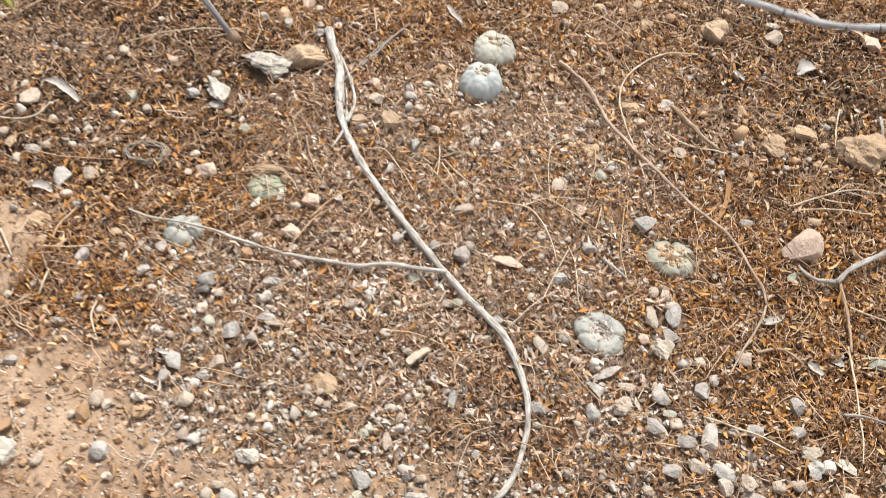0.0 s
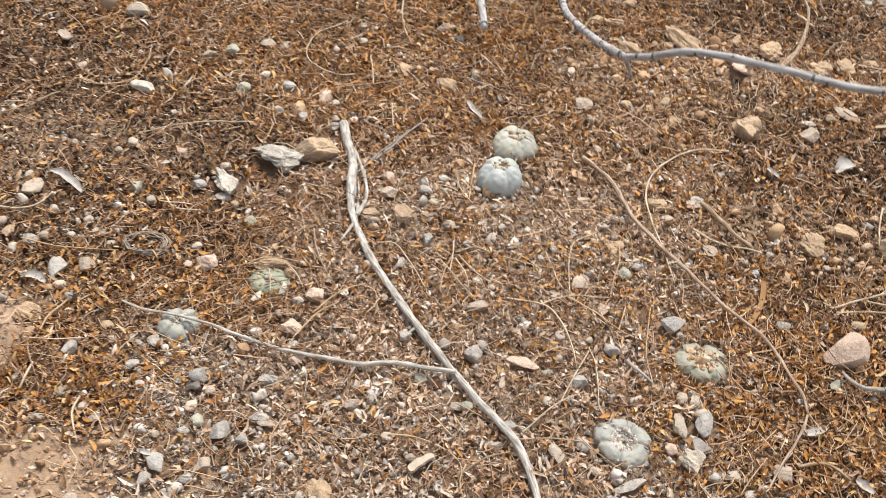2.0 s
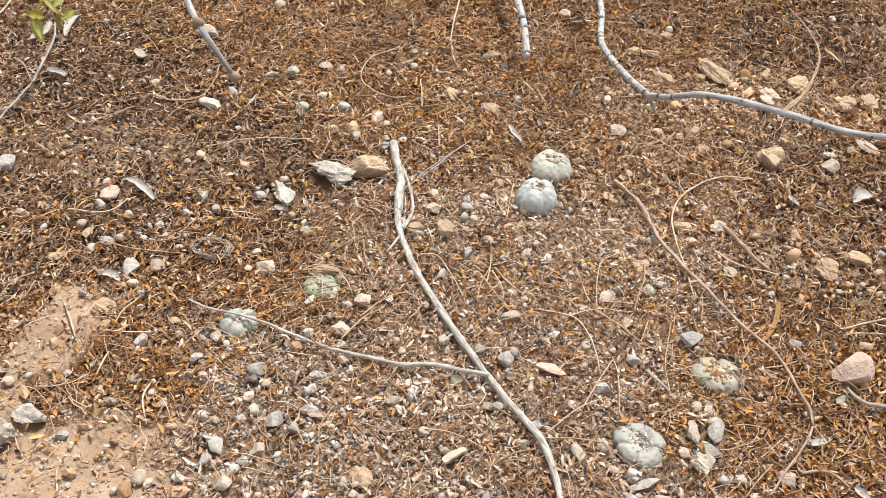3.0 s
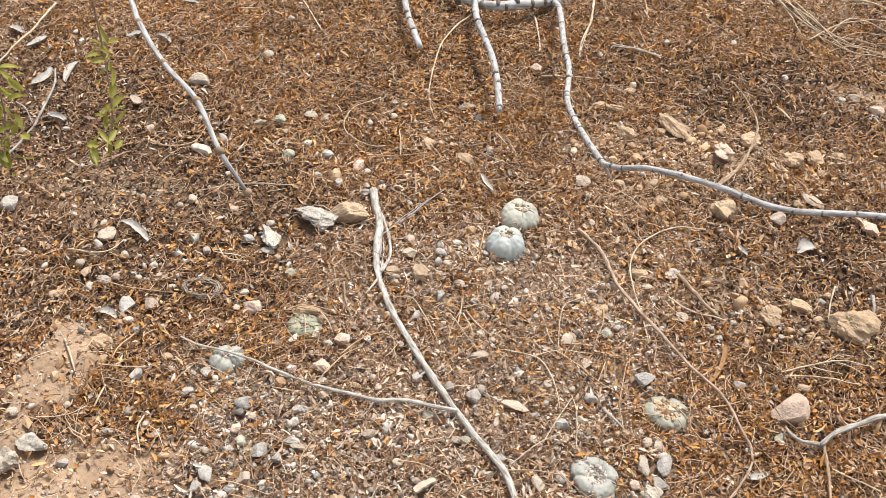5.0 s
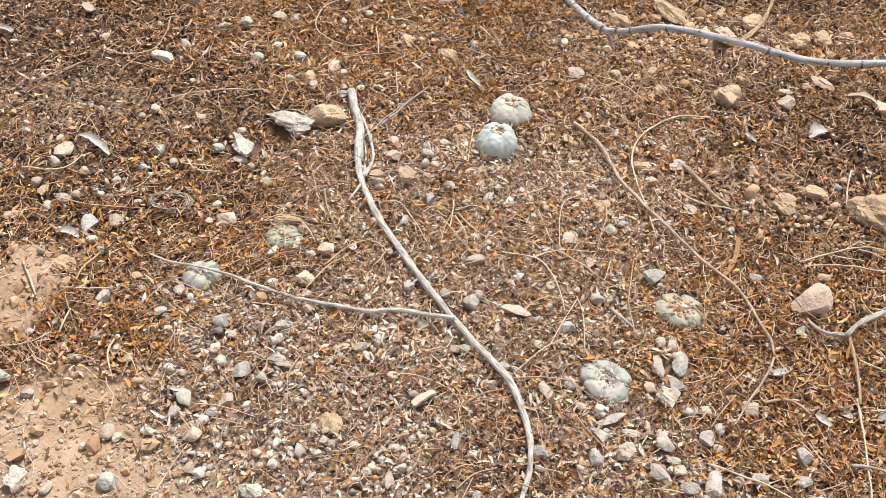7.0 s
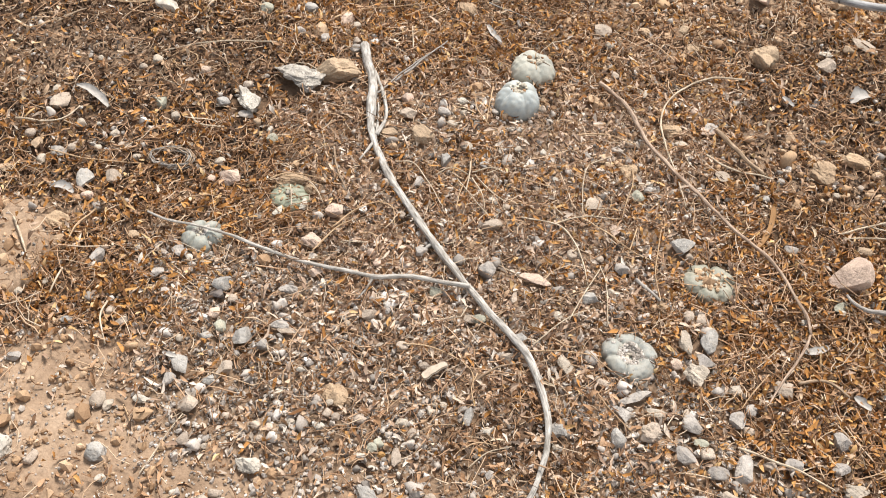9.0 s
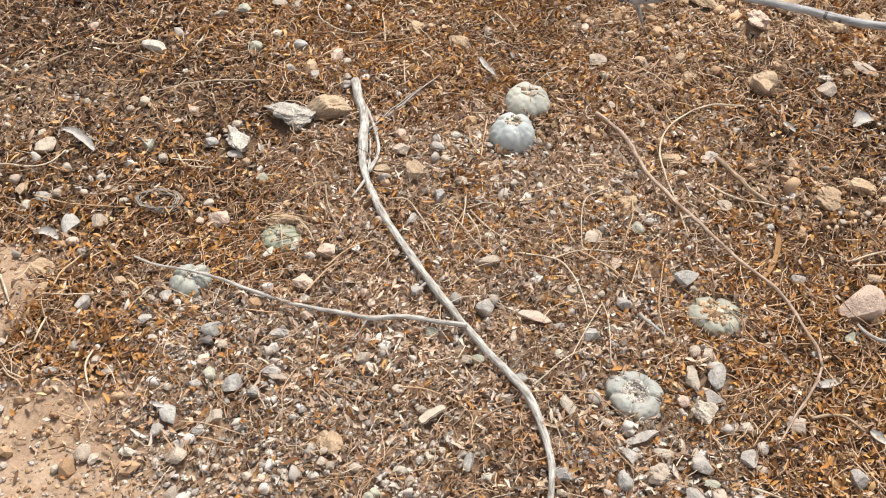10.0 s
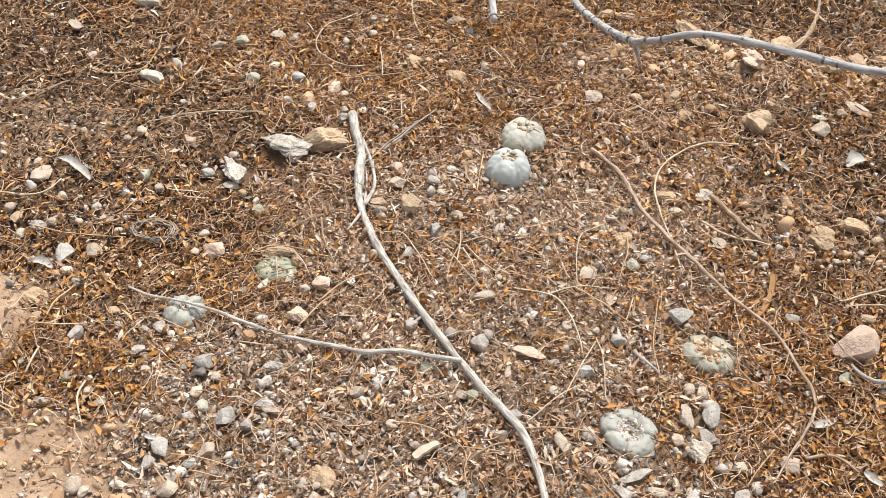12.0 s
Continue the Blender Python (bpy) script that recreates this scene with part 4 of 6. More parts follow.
stone("r", -0.500, 0.877, 12, 11, 7, 0, "l")
stone("q", -0.306, 0.854, 32, 25, 16, 0, "p")
stone("r", -0.329, 0.847, 14, 12, 7, 90, "p")
stone("r", -0.328, 0.881, 16, 14, 9, 24, "l")
stone("r", -0.652, 0.868, 16, 11, 7, 90, "w")
stone("f", -0.608, 0.816, 21, 18, 5, 0, "t")
stone("r", -0.569, 0.773, 9, 8, 5, 0, "l")
stone("q", -0.267, 1.072, 94, 56, 26, 160, "k", 0.5, 0.14)
stone("q", -0.214, 1.088, 70, 52, 38, 205, "t", 0.35, 0.1)
stone("a", -0.187, 1.083, 32, 9, 5, 86, "e")
stone("q", -0.323, 1.004, 70, 42, 24, 126, "k", 0.4, 0.1)
stone("r", -0.336, 1.042, 17, 11, 7, 24, "e")
stone("f", -0.318, 0.979, 27, 15, 5, 0, "g")
stone("r", -0.301, 0.966, 14, 13, 8, 0, "t")
stone("r", -0.279, 0.957, 13, 9, 5, 90, "w")
stone("a", -0.271, 0.938, 17, 16, 10, -46, "v")
stone("a", -0.104, 1.062, 20, 18, 11, 90, "p")
stone("a", -0.095, 1.026, 27, 26, 16, 0, "e")
stone("a", -0.116, 0.986, 30, 17, 10, 6, "t")
stone("q", -0.070, 0.982, 36, 30, 19, -35, "t")
stone("r", -0.106, 0.960, 15, 12, 8, 0, "t")
stone("q", -0.024, 1.069, 23, 17, 11, 0, "w")
stone("a", -0.044, 1.039, 22, 21, 13, 90, "g")
stone("r", -0.018, 1.045, 11, 11, 7, 90, "l")
stone("r", -0.031, 1.018, 16, 13, 8, 0, "l")
stone("a", -0.028, 0.943, 22, 21, 12, -35, "b")
stone("r", -0.004, 0.978, 17, 17, 10, 0, "l")
stone("r", -0.096, 0.888, 22, 14, 9, 0, "e")
stone("a", -0.055, 0.896, 18, 13, 8, 90, "g")
stone("a", -0.197, 0.823, 23, 8, 5, 82, "w")
stone("a", -0.227, 0.805, 23, 10, 6, 69, "w")
stone("a", -0.152, 0.819, 28, 26, 16, 0, "p")
stone("r", 0.103, 0.985, 14, 12, 7, 90, "w")
stone("r", 0.054, 1.023, 11, 9, 5, 90, "l")
stone("r", 0.065, 1.024, 10, 9, 5, 90, "w")
stone("r", 0.044, 0.981, 15, 7, 4, 90, "l")
stone("r", 0.067, 0.983, 12, 12, 7, 90, "l")
stone("r", 0.025, 0.944, 14, 14, 8, 90, "b")
stone("q", 0.047, 0.878, 15, 13, 9, 23, "w")
stone("r", 0.124, 0.934, 11, 8, 5, -45, "w")
stone("r", 0.235, 0.919, 24, 18, 11, 90, "v")
stone("r", 0.250, 0.949, 10, 10, 6, 90, "w")
stone("c", 0.221, 0.969, 36, 30, 16, 12, "t")
stone("r", 0.248, 0.936, 13, 10, 6, 0, "g")
stone("f", 0.177, 0.897, 29, 23, 7, 90, "e")
stone("f", 0.291, 1.037, 19, 12, 4, 0, "l")
stone("c", 0.277, 1.063, 38, 27, 15, 180, "t")
stone("f", 0.330, 1.072, 22, 21, 6, 180, "p")
stone("r", 0.310, 1.111, 16, 13, 8, 90, "p")
stone("r", 0.238, 1.141, 23, 8, 5, 78, "l")
stone("r", 0.192, 1.173, 16, 13, 8, 90, "e")
stone("r", 0.092, 1.074, 13, 13, 8, 90, "e")
stone("f", 0.334, 1.079, 21, 20, 6, 90, "g")
stone("c", 0.483, 1.014, 50, 37, 21, 90, "t")
stone("c", 0.531, 1.048, 46, 28, 16, 0, "t")
stone("c", 0.612, 1.017, 84, 66, 40, -18, "t")
stone("r", 0.565, 1.063, 17, 14, 9, 0, "g")
stone("r", 0.615, 1.095, 9, 9, 6, 90, "l")
stone("r", 0.534, 0.994, 11, 9, 6, 90, "e")
stone("r", 0.499, 0.973, 11, 9, 5, 90, "l")
stone("f", 0.347, 0.981, 19, 19, 6, 90, "e")
stone("r", 0.426, 0.986, 12, 11, 7, 0, "g")
stone("r", 0.404, 0.950, 14, 12, 8, 180, "b")
stone("c", -0.503, 0.741, 39, 31, 17, 0, "t")
stone("a", -0.427, 0.692, 22, 16, 10, 90, "g")
stone("r", -0.381, 0.712, 13, 10, 7, 90, "l")
stone("a", -0.344, 0.680, 19, 15, 9, 45, "g")
stone("a", -0.261, 0.676, 23, 22, 13, 0, "b")
stone("a", -0.260, 0.660, 20, 13, 8, 0, "d")
stone("f", -0.330, 0.719, 21, 16, 5, -23, "g")
stone("f", -0.315, 0.712, 13, 8, 3, -47, "w")
stone("r", -0.472, 0.642, 11, 8, 5, 90, "l")
stone("r", -0.497, 0.621, 11, 10, 6, 90, "l")
stone("a", -0.378, 0.612, 18, 14, 8, 90, "e")
stone("r", -0.423, 0.590, 19, 9, 6, 0, "b")
stone("r", -0.284, 0.589, 12, 10, 6, 0, "l")
stone("f", -0.361, 0.601, 15, 12, 3, 0, "e")
stone("r", -0.257, 0.632, 17, 14, 8, 90, "p")
stone("r", -0.243, 0.613, 19, 17, 10, 90, "v")
stone("a", -0.257, 0.598, 17, 12, 7, 23, "b")
stone("f", -0.396, 0.736, 18, 11, 3, 0, "t")
stone("q", -0.173, 0.766, 33, 23, 15, -32, "p")
stone("a", -0.216, 0.736, 14, 9, 6, 0, "w")
stone("q", -0.180, 0.683, 25, 16, 10, -11, "g")
stone("a", -0.156, 0.716, 20, 13, 8, 0, "p")
stone("a", -0.032, 0.772, 18, 16, 9, 90, "g")
stone("r", -0.025, 0.762, 9, 8, 5, 90, "w")
stone("r", -0.068, 0.830, 13, 13, 8, 90, "e")
stone("a", -0.006, 0.715, 22, 14, 8, -21, "v")
stone("r", -0.058, 0.683, 8, 8, 5, 90, "w")
stone("r", -0.055, 0.673, 10, 9, 6, 90, "g")
stone("a", -0.074, 0.663, 18, 15, 9, 0, "e")
stone("f", 0.045, 0.679, 18, 11, 3, 0, "e")
stone("a", -0.177, 0.630, 24, 12, 7, -9, "g")
stone("f", -0.164, 0.623, 25, 10, 3, 0, "e")
stone("a", -0.214, 0.605, 27, 22, 13, 90, "b")
stone("r", -0.242, 0.657, 14, 14, 9, 90, "e")
stone("r", -0.220, 0.646, 12, 6, 4, 81, "l")
stone("r", -0.082, 0.745, 12, 11, 7, 90, "p")
stone("r", -0.093, 0.759, 13, 13, 8, 90, "p")
stone("r", 0.055, 0.756, 25, 23, 14, 90, "g")
stone("f", 0.115, 0.755, 39, 16, 5, -10, "p")
stone("a", 0.092, 0.721, 19, 10, 6, 86, "e")
stone("a", 0.185, 0.735, 28, 19, 12, -14, "b")
stone("r", 0.157, 0.802, 18, 14, 9, 90, "e")
stone("a", 0.208, 0.855, 20, 18, 11, 35, "p")
stone("a", 0.222, 0.789, 19, 18, 11, -17, "g")
stone("r", 0.210, 0.751, 13, 11, 7, -23, "l")
stone("r", 0.192, 0.802, 11, 11, 7, 0, "e")
stone("r", 0.149, 0.699, 15, 14, 8, 90, "l")
stone("a", 0.291, 0.837, 36, 27, 16, 14, "b")
stone("r", 0.304, 0.824, 11, 11, 7, 90, "e")
stone("r", 0.304, 0.730, 19, 15, 10, 90, "e")
stone("a", 0.320, 0.729, 21, 18, 11, 90, "e")
stone("c", 0.272, 0.740, 22, 16, 9, 0, "t")
stone("a", 0.050, 0.833, 26, 17, 10, 12, "e")
stone("r", 0.055, 0.680, 18, 12, 7, 11, "v")
stone("a", 0.107, 0.660, 18, 16, 10, -33, "b")
stone("r", 0.182, 0.693, 12, 9, 5, 0, "e")
stone("a", 0.503, 0.826, 49, 45, 42, 20, "p")
stone("r", 0.526, 0.876, 20, 19, 12, 0, "t")
stone("a", 0.487, 0.777, 26, 12, 7, 50, "v")
stone("r", 0.490, 0.771, 10, 9, 6, 0, "w")
stone("r", 0.444, 0.748, 11, 10, 6, 0, "w")
stone("a", 0.434, 0.864, 17, 14, 8, 0, "g")
stone("a", -0.270, 0.552, 32, 20, 12, -35, "b")
stone("a", -0.278, 0.530, 18, 17, 10, 33, "g")
stone("q", -0.233, 0.539, 19, 14, 9, 24, "b")
stone("a", -0.221, 0.555, 22, 19, 11, 90, "e")
stone("a", -0.244, 0.504, 23, 21, 13, 0, "e")
stone("q", -0.299, 0.500, 22, 12, 8, -6, "w")
stone("r", -0.332, 0.488, 18, 10, 6, 81, "l")
stone("r", -0.345, 0.492, 22, 19, 12, 90, "e")
stone("r", -0.366, 0.468, 11, 10, 6, 90, "l")
stone("q", -0.423, 0.413, 31, 30, 19, 138, "w")
stone("r", -0.322, 0.426, 25, 24, 15, 0, "b")
stone("a", -0.459, 0.532, 19, 14, 9, 0, "g")
stone("r", -0.402, 0.515, 8, 7, 4, 0, "w")
stone("r", -0.398, 0.496, 7, 6, 4, 90, "w")
stone("r", -0.387, 0.410, 19, 11, 7, 72, "e")
stone("f", -0.237, 0.461, 15, 14, 4, 90, "e")
stone("r", -0.212, 0.457, 8, 7, 4, 90, "l")
stone("r", -0.200, 0.497, 10, 10, 6, 90, "e")
stone("a", -0.186, 0.596, 18, 17, 10, 90, "g")
stone("r", -0.214, 0.580, 9, 8, 5, 0, "g")
stone("r", -0.142, 0.609, 10, 8, 5, 0, "l")
stone("r", -0.127, 0.582, 10, 10, 6, 0, "g")
stone("r", -0.115, 0.581, 10, 7, 4, 0, "w")
stone("r", -0.136, 0.572, 9, 7, 4, 0, "w")
stone("c", -0.087, 0.545, 38, 28, 15, -33, "p")
stone("r", -0.092, 0.519, 12, 12, 7, 90, "e")
stone("r", -0.081, 0.516, 11, 10, 6, 90, "e")
stone("a", -0.053, 0.519, 14, 12, 7, 0, "e")
stone("r", -0.096, 0.502, 13, 10, 6, 0, "w")
stone("r", -0.092, 0.533, 11, 9, 5, 81, "l")
stone("r", -0.163, 0.490, 13, 11, 7, 0, "e")
stone("r", -0.149, 0.490, 11, 10, 6, 90, "p")
stone("r", -0.191, 0.464, 8, 7, 4, 90, "l")
stone("r", 0.003, 0.601, 14, 10, 6, 0, "e")
stone("r", -0.027, 0.623, 16, 11, 7, 0, "e")
stone("a", 0.065, 0.544, 25, 13, 8, 85, "b")
stone("a", 0.021, 0.543, 14, 9, 6, -11, "l")
stone("r", 0.033, 0.554, 10, 8, 5, 0, "l")
stone("r", -0.028, 0.493, 13, 12, 8, 0, "v")
stone("r", -0.006, 0.478, 25, 13, 8, -81, "e")
stone("r", -0.022, 0.480, 10, 8, 5, 0, "o")
stone("q", -0.159, 0.443, 31, 23, 15, 0, "w")
stone("a", -0.007, 0.521, 15, 11, 6, 0, "l")
stone("a", 0.165, 0.628, 33, 18, 11, -74, "l")
stone("a", 0.093, 0.628, 17, 11, 7, 0, "e")
stone("q", 0.163, 0.542, 20, 20, 13, 90, "b")
stone("q", 0.086, 0.527, 15, 11, 7, 0, "w")
stone("a", 0.235, 0.577, 20, 18, 11, 0, "g")
stone("f", 0.246, 0.602, 37, 14, 4, 26, "g")
stone("r", 0.230, 0.546, 25, 18, 11, -67, "b")
stone("q", 0.264, 0.558, 27, 26, 17, 90, "e")
stone("f", 0.268, 0.586, 26, 11, 3, 0, "l")
stone("a", 0.302, 0.688, 34, 17, 10, -77, "l")
stone("r", 0.329, 0.696, 41, 22, 13, 74, "b")
stone("a", 0.322, 0.667, 26, 17, 10, -17, "g")
stone("q", 0.315, 0.644, 33, 27, 18, -22, "l")
stone("r", 0.290, 0.657, 15, 15, 9, 90, "p")
stone("r", 0.309, 0.576, 26, 22, 13, -43, "g")
stone("r", 0.302, 0.590, 16, 9, 6, 81, "e")
stone("f", 0.317, 0.556, 20, 9, 3, 0, "v")
stone("a", 0.300, 0.533, 23, 21, 12, -53, "g")
stone("r", 0.326, 0.542, 17, 16, 10, 0, "e")
stone("r", 0.338, 0.626, 18, 14, 9, 0, "g")
stone("a", 0.358, 0.635, 16, 15, 9, 0, "l")
stone("a", 0.357, 0.589, 24, 18, 11, 77, "g")
stone("r", 0.375, 0.609, 18, 13, 8, 72, "g")
stone("r", 0.371, 0.581, 15, 10, 6, 0, "e")
stone("a", 0.472, 0.582, 24, 23, 14, 118, "g")
stone("f", 0.417, 0.648, 26, 22, 7, -24, "e")
stone("r", 0.365, 0.529, 41, 20, 12, 81, "g")
stone("r", 0.393, 0.541, 16, 12, 7, -22, "e")
stone("r", 0.420, 0.544, 24, 20, 12, -43, "g")
stone("a", 0.470, 0.550, 22, 18, 11, 0, "g")
stone("a", 0.579, 0.657, 23, 15, 9, 0, "v")
stone("r", -0.128, 0.502, 9, 7, 4, 22, "l")
stone("r", -0.067, 0.606, 9, 7, 5, -22, "e")
stone("r", -0.098, 0.646, 9, 8, 5, 0, "e")
stone("r", 0.065, 0.868, 11, 10, 6, 0, "e")
stone("r", 0.207, 0.701, 9, 8, 5, 0, "l")
stone("r", 0.252, 0.624, 9, 8, 5, 0, "l")
stone("r", 0.448, 0.826, 10, 9, 5, 0, "e")
stone("r", 0.385, 0.736, 9, 7, 4, 0, "e")
stone("r", -0.661, 0.992, 12, 11, 7, 0, "l")
stone("r", -0.427, 0.789, 10, 9, 6, 0, "e")
stone("r", 0.123, 1.026, 11, 10, 7, 90, "p")
stone("r", 0.101, 0.912, 9, 9, 6, 0, "e")
stone("a", -0.599, 1.413, 40, 34, 20, 20, "l")
stone("r", -0.875, 1.484, 20, 12, 8, 90, "w")
stone("r", -0.902, 1.516, 15, 10, 6, 90, "w")
stone("r", -0.495, 1.532, 24, 22, 14, 0, "l")
stone("r", -0.492, 1.677, 18, 17, 11, 0, "g")
stone("a", -0.069, 1.458, 25, 19, 11, 26, "t")
stone("r", 0.044, 1.613, 26, 25, 15, 64, "p")
stone("r", 0.166, 1.699, 16, 12, 8, 90, "w")
stone("r", 0.302, 1.783, 19, 13, 8, 90, "w")
stone("r", 0.443, 1.817, 19, 15, 10, 90, "w")
stone("r", 0.544, 1.709, 20, 16, 10, 90, "w")
stone("r", 0.588, 1.698, 10, 10, 6, 90, "l")
stone("r", 0.331, 1.854, 13, 11, 7, 0, "w")
stone("c", 0.234, 1.582, 28, 23, 12, 0, "t")
stone("r", 0.239, 1.603, 19, 14, 9, 90, "l")
stone("c", 0.211, 1.518, 41, 19, 10, 0, "t")
stone("q", -0.535, 0.515, 47, 45, 29, 90, "l")
stone("q", -0.513, 0.549, 45, 32, 21, 11, "w")
stone("r", -0.560, 0.586, 20, 16, 10, 0, "l")
stone("a", -0.770, 0.989, 29, 27, 16, 0, "g")
stone("r", -0.006, 1.328, 19, 16, 10, 0, "e")
stone("r", 0.676, 1.661, 25, 23, 14, 0, "e")
stone("r", 0.716, 1.630, 32, 26, 16, 0, "p")
stone("r", 0.653, 1.653, 16, 15, 9, 90, "w")
stone("r", -0.701, 0.891, 16, 11, 7, 0, "e")
stone("a", -0.304, 0.398, 14, 11, 7, 0, "w")
stone("r", -0.193, 0.393, 16, 15, 10, 90, "l")
stone("r", -0.169, 0.393, 21, 18, 11, 0, "b")
stone("r", -0.184, 0.405, 16, 11, 7, 0, "e")
stone("q", -0.132, 0.390, 18, 18, 12, 0, "k")
stone("q", -0.151, 0.371, 34, 19, 12, 0, "k")
stone("r", -0.173, 0.370, 16, 15, 9, 90, "b")
stone("q", -0.027, 0.425, 30, 22, 14, -21, "b")
stone("r", -0.030, 0.403, 25, 17, 10, 76, "v")
stone("r", -0.020, 0.389, 15, 11, 7, 0, "w")
stone("a", 0.036, 0.412, 25, 16, 10, 11, "k")
stone("r", 0.038, 0.437, 14, 12, 7, 0, "e")
stone("r", 0.006, 0.510, 14, 11, 7, 90, "e")
stone("r", -0.033, 0.486, 15, 12, 7, 0, "v")
stone("r", 0.096, 0.476, 14, 11, 7, 90, "g")
stone("a", 0.196, 0.445, 11, 8, 5, 0, "w")
stone("r", 0.337, 0.520, 25, 17, 10, 0, "g")
stone("r", 0.348, 0.490, 23, 21, 13, 0, "e")
stone("r", 0.379, 0.486, 31, 18, 11, -22, "b")
stone("a", 0.377, 0.468, 20, 19, 12, 0, "l")
stone("q", 0.404, 0.474, 25, 25, 16, 0, "e")
stone("f", 0.413, 0.459, 38, 14, 4, -17, "g")
stone("q", 0.481, 0.524, 32, 23, 15, 0, "l")
stone("q", 0.484, 0.502, 26, 22, 14, 90, "b")
stone("a", 0.497, 0.508, 17, 16, 10, 0, "w")
stone("f", 0.521, 0.513, 35, 14, 4, -35, "w")
stone("f", 0.520, 0.471, 26, 15, 5, 0, "e")
stone("a", 0.319, 0.481, 22, 16, 10, 0, "g")
stone("r", 0.292, 0.455, 17, 15, 9, 0, "e")
stone("r", 0.382, 0.444, 21, 14, 8, 0, "l")
stone("r", 0.350, 0.440, 15, 12, 7, 0, "g")
stone("r", 0.440, 0.477, 19, 17, 10, 0, "e")
stone("r", 0.462, 0.481, 19, 17, 11, 0, "e")
stone("r", -0.227, 0.398, 8, 8, 5, 0, "w")
stone("r", -0.117, 0.478, 7, 6, 4, 0, "l")
stone("r", -0.191, 0.475, 6, 6, 3, 0, "w")
stone("r", -0.079, 0.498, 6, 5, 3, 0, "w")
stone("r", -0.029, 0.461, 9, 7, 4, 0, "w")
stone("r", 0.012, 0.507, 6, 5, 3, 0, "w")
stone("r", -0.156, 0.475, 9, 8, 5, 0, "e")
stone("r", -0.086, 0.381, 14, 9, 6, 0, "l")
stone("r", -0.070, 0.428, 8, 6, 4, 0, "e")
stone("r", 0.024, 0.553, 8, 7, 4, 0, "l")
stone("r", 0.141, 0.521, 10, 7, 4, 0, "e")
stone("r", 0.162, 0.522, 9, 8, 5, 0, "l")
stone("r", 0.208, 0.617, 17, 12, 7, 0, "e")

# ---- dead leaves, bark and chips ----
flake("pale", -0.828, 1.235, -0.789, 1.228, 15)
flake("pale", -0.572, 0.992, -0.512, 0.958, 13)
flake("pale", -0.014, 1.249, 0.013, 1.204, 9)
flake("tan", 0.609, 1.289, 0.655, 1.275, 14)
flake("pale", 0.532, 1.172, 0.565, 1.197, 22)
flake("pale", -0.529, 0.795, -0.495, 0.789, 14)
flake("pale", 0.440, 0.697, 0.470, 0.710, 12)
flake("wood", 0.004, 0.582, 0.029, 0.604, 11)
flake("pale", -0.296, 0.563, -0.275, 0.557, 7)
flake("brown", 0.395, 0.853, 0.418, 0.927, 8)
flake("pale", 0.491, 0.647, 0.508, 0.632, 10)
flake("pale", 0.523, 0.652, 0.536, 0.649, 9)
flake("pale", 0.436, 1.162, 0.451, 1.144, 9)
flake("tan", 0.462, 0.907, 0.465, 0.887, 5)
flake("tan", 0.136, 0.600, 0.154, 0.596, 4)
flake("pale", -0.961, 1.431, -0.943, 1.478, 21)
flake("pale", -0.892, 1.316, -0.876, 1.369, 19)
flake("pale", -0.848, 1.341, -0.852, 1.409, 16)
flake("pale", -0.835, 1.230, -0.787, 1.229, 10)
flake("pale", -0.790, 1.513, -0.758, 1.545, 11)
flake("pale", -0.734, 1.540, -0.697, 1.524, 13)
flake("pale", -0.742, 1.681, -0.698, 1.680, 10)
flake("pale", -1.038, 1.494, -0.999, 1.472, 18)

# ---- loose twigs and stalks ----
stick("straw", "pale", 1.1, 1.0, 2, (-0.482, 1.089), (-0.439, 1.115), (-0.390, 1.129), (-0.313, 1.142))
stick("straw", "tan", 1.2, 0.8, 2, (-0.619, 1.207), (-0.580, 1.198), (-0.538, 1.219), (-0.530, 1.263), (-0.539, 1.315))
stick("straw", "pale", 1.2, 1.0, 1, (-0.730, 1.124), (-0.700, 1.113), (-0.678, 1.131), (-0.646, 1.161))
stick("straw", "tan", 0.8, 0.8, 1, (-0.465, 1.081), (-0.452, 1.099), (-0.427, 1.087), (-0.426, 1.065), (-0.445, 1.058), (-0.460, 1.074))
stick("straw", "pale", 1.2, 1.0, 2, (-0.240, 1.438), (-0.283, 1.394), (-0.286, 1.333), (-0.254, 1.295), (-0.217, 1.286), (-0.187, 1.294))
stick("straw", "pale", 1.4, 1.2, 2, (-0.186, 1.355), (-0.173, 1.311), (-0.164, 1.268))
stick("straw", "pale", 1.2, 1.1, 1, (-0.126, 1.223), (-0.115, 1.171))
stick("twig", "grey", 1.7, 0.9, 4, (-0.126, 1.090), (-0.096, 1.142), (-0.066, 1.196))
stick("twig", "grey", 1.4, 0.9, 3, (-0.148, 1.055), (-0.115, 1.119), (-0.082, 1.169))
stick("straw", "tan", 1.2, 0.9, 2, (-0.258, 1.209), (-0.227, 1.243), (-0.166, 1.268), (-0.118, 1.288))
stick("straw", "tan", 1.1, 0.8, 1, (-0.153, 1.480), (-0.143, 1.436), (-0.120, 1.397))
stick("straw", "pale", 1.3, 1.0, 1, (-0.006, 1.380), (0.019, 1.352))
stick("straw", "grey", 1.2, 0.9, 1, (-0.018, 1.313), (0.019, 1.295), (0.049, 1.283))
stick("straw", "tan", 1.1, 0.7, 2, (-0.559, 0.856), (-0.509, 0.849), (-0.425, 0.854))
stick("twig", "pale", 1.6, 1.1, 2, (-0.628, 0.904), (-0.585, 0.907), (-0.562, 0.917), (-0.551, 0.944))
stick("twig", "pale", 1.6, 1.1, 2, (-0.397, 0.963), (-0.378, 0.944), (-0.343, 0.946))
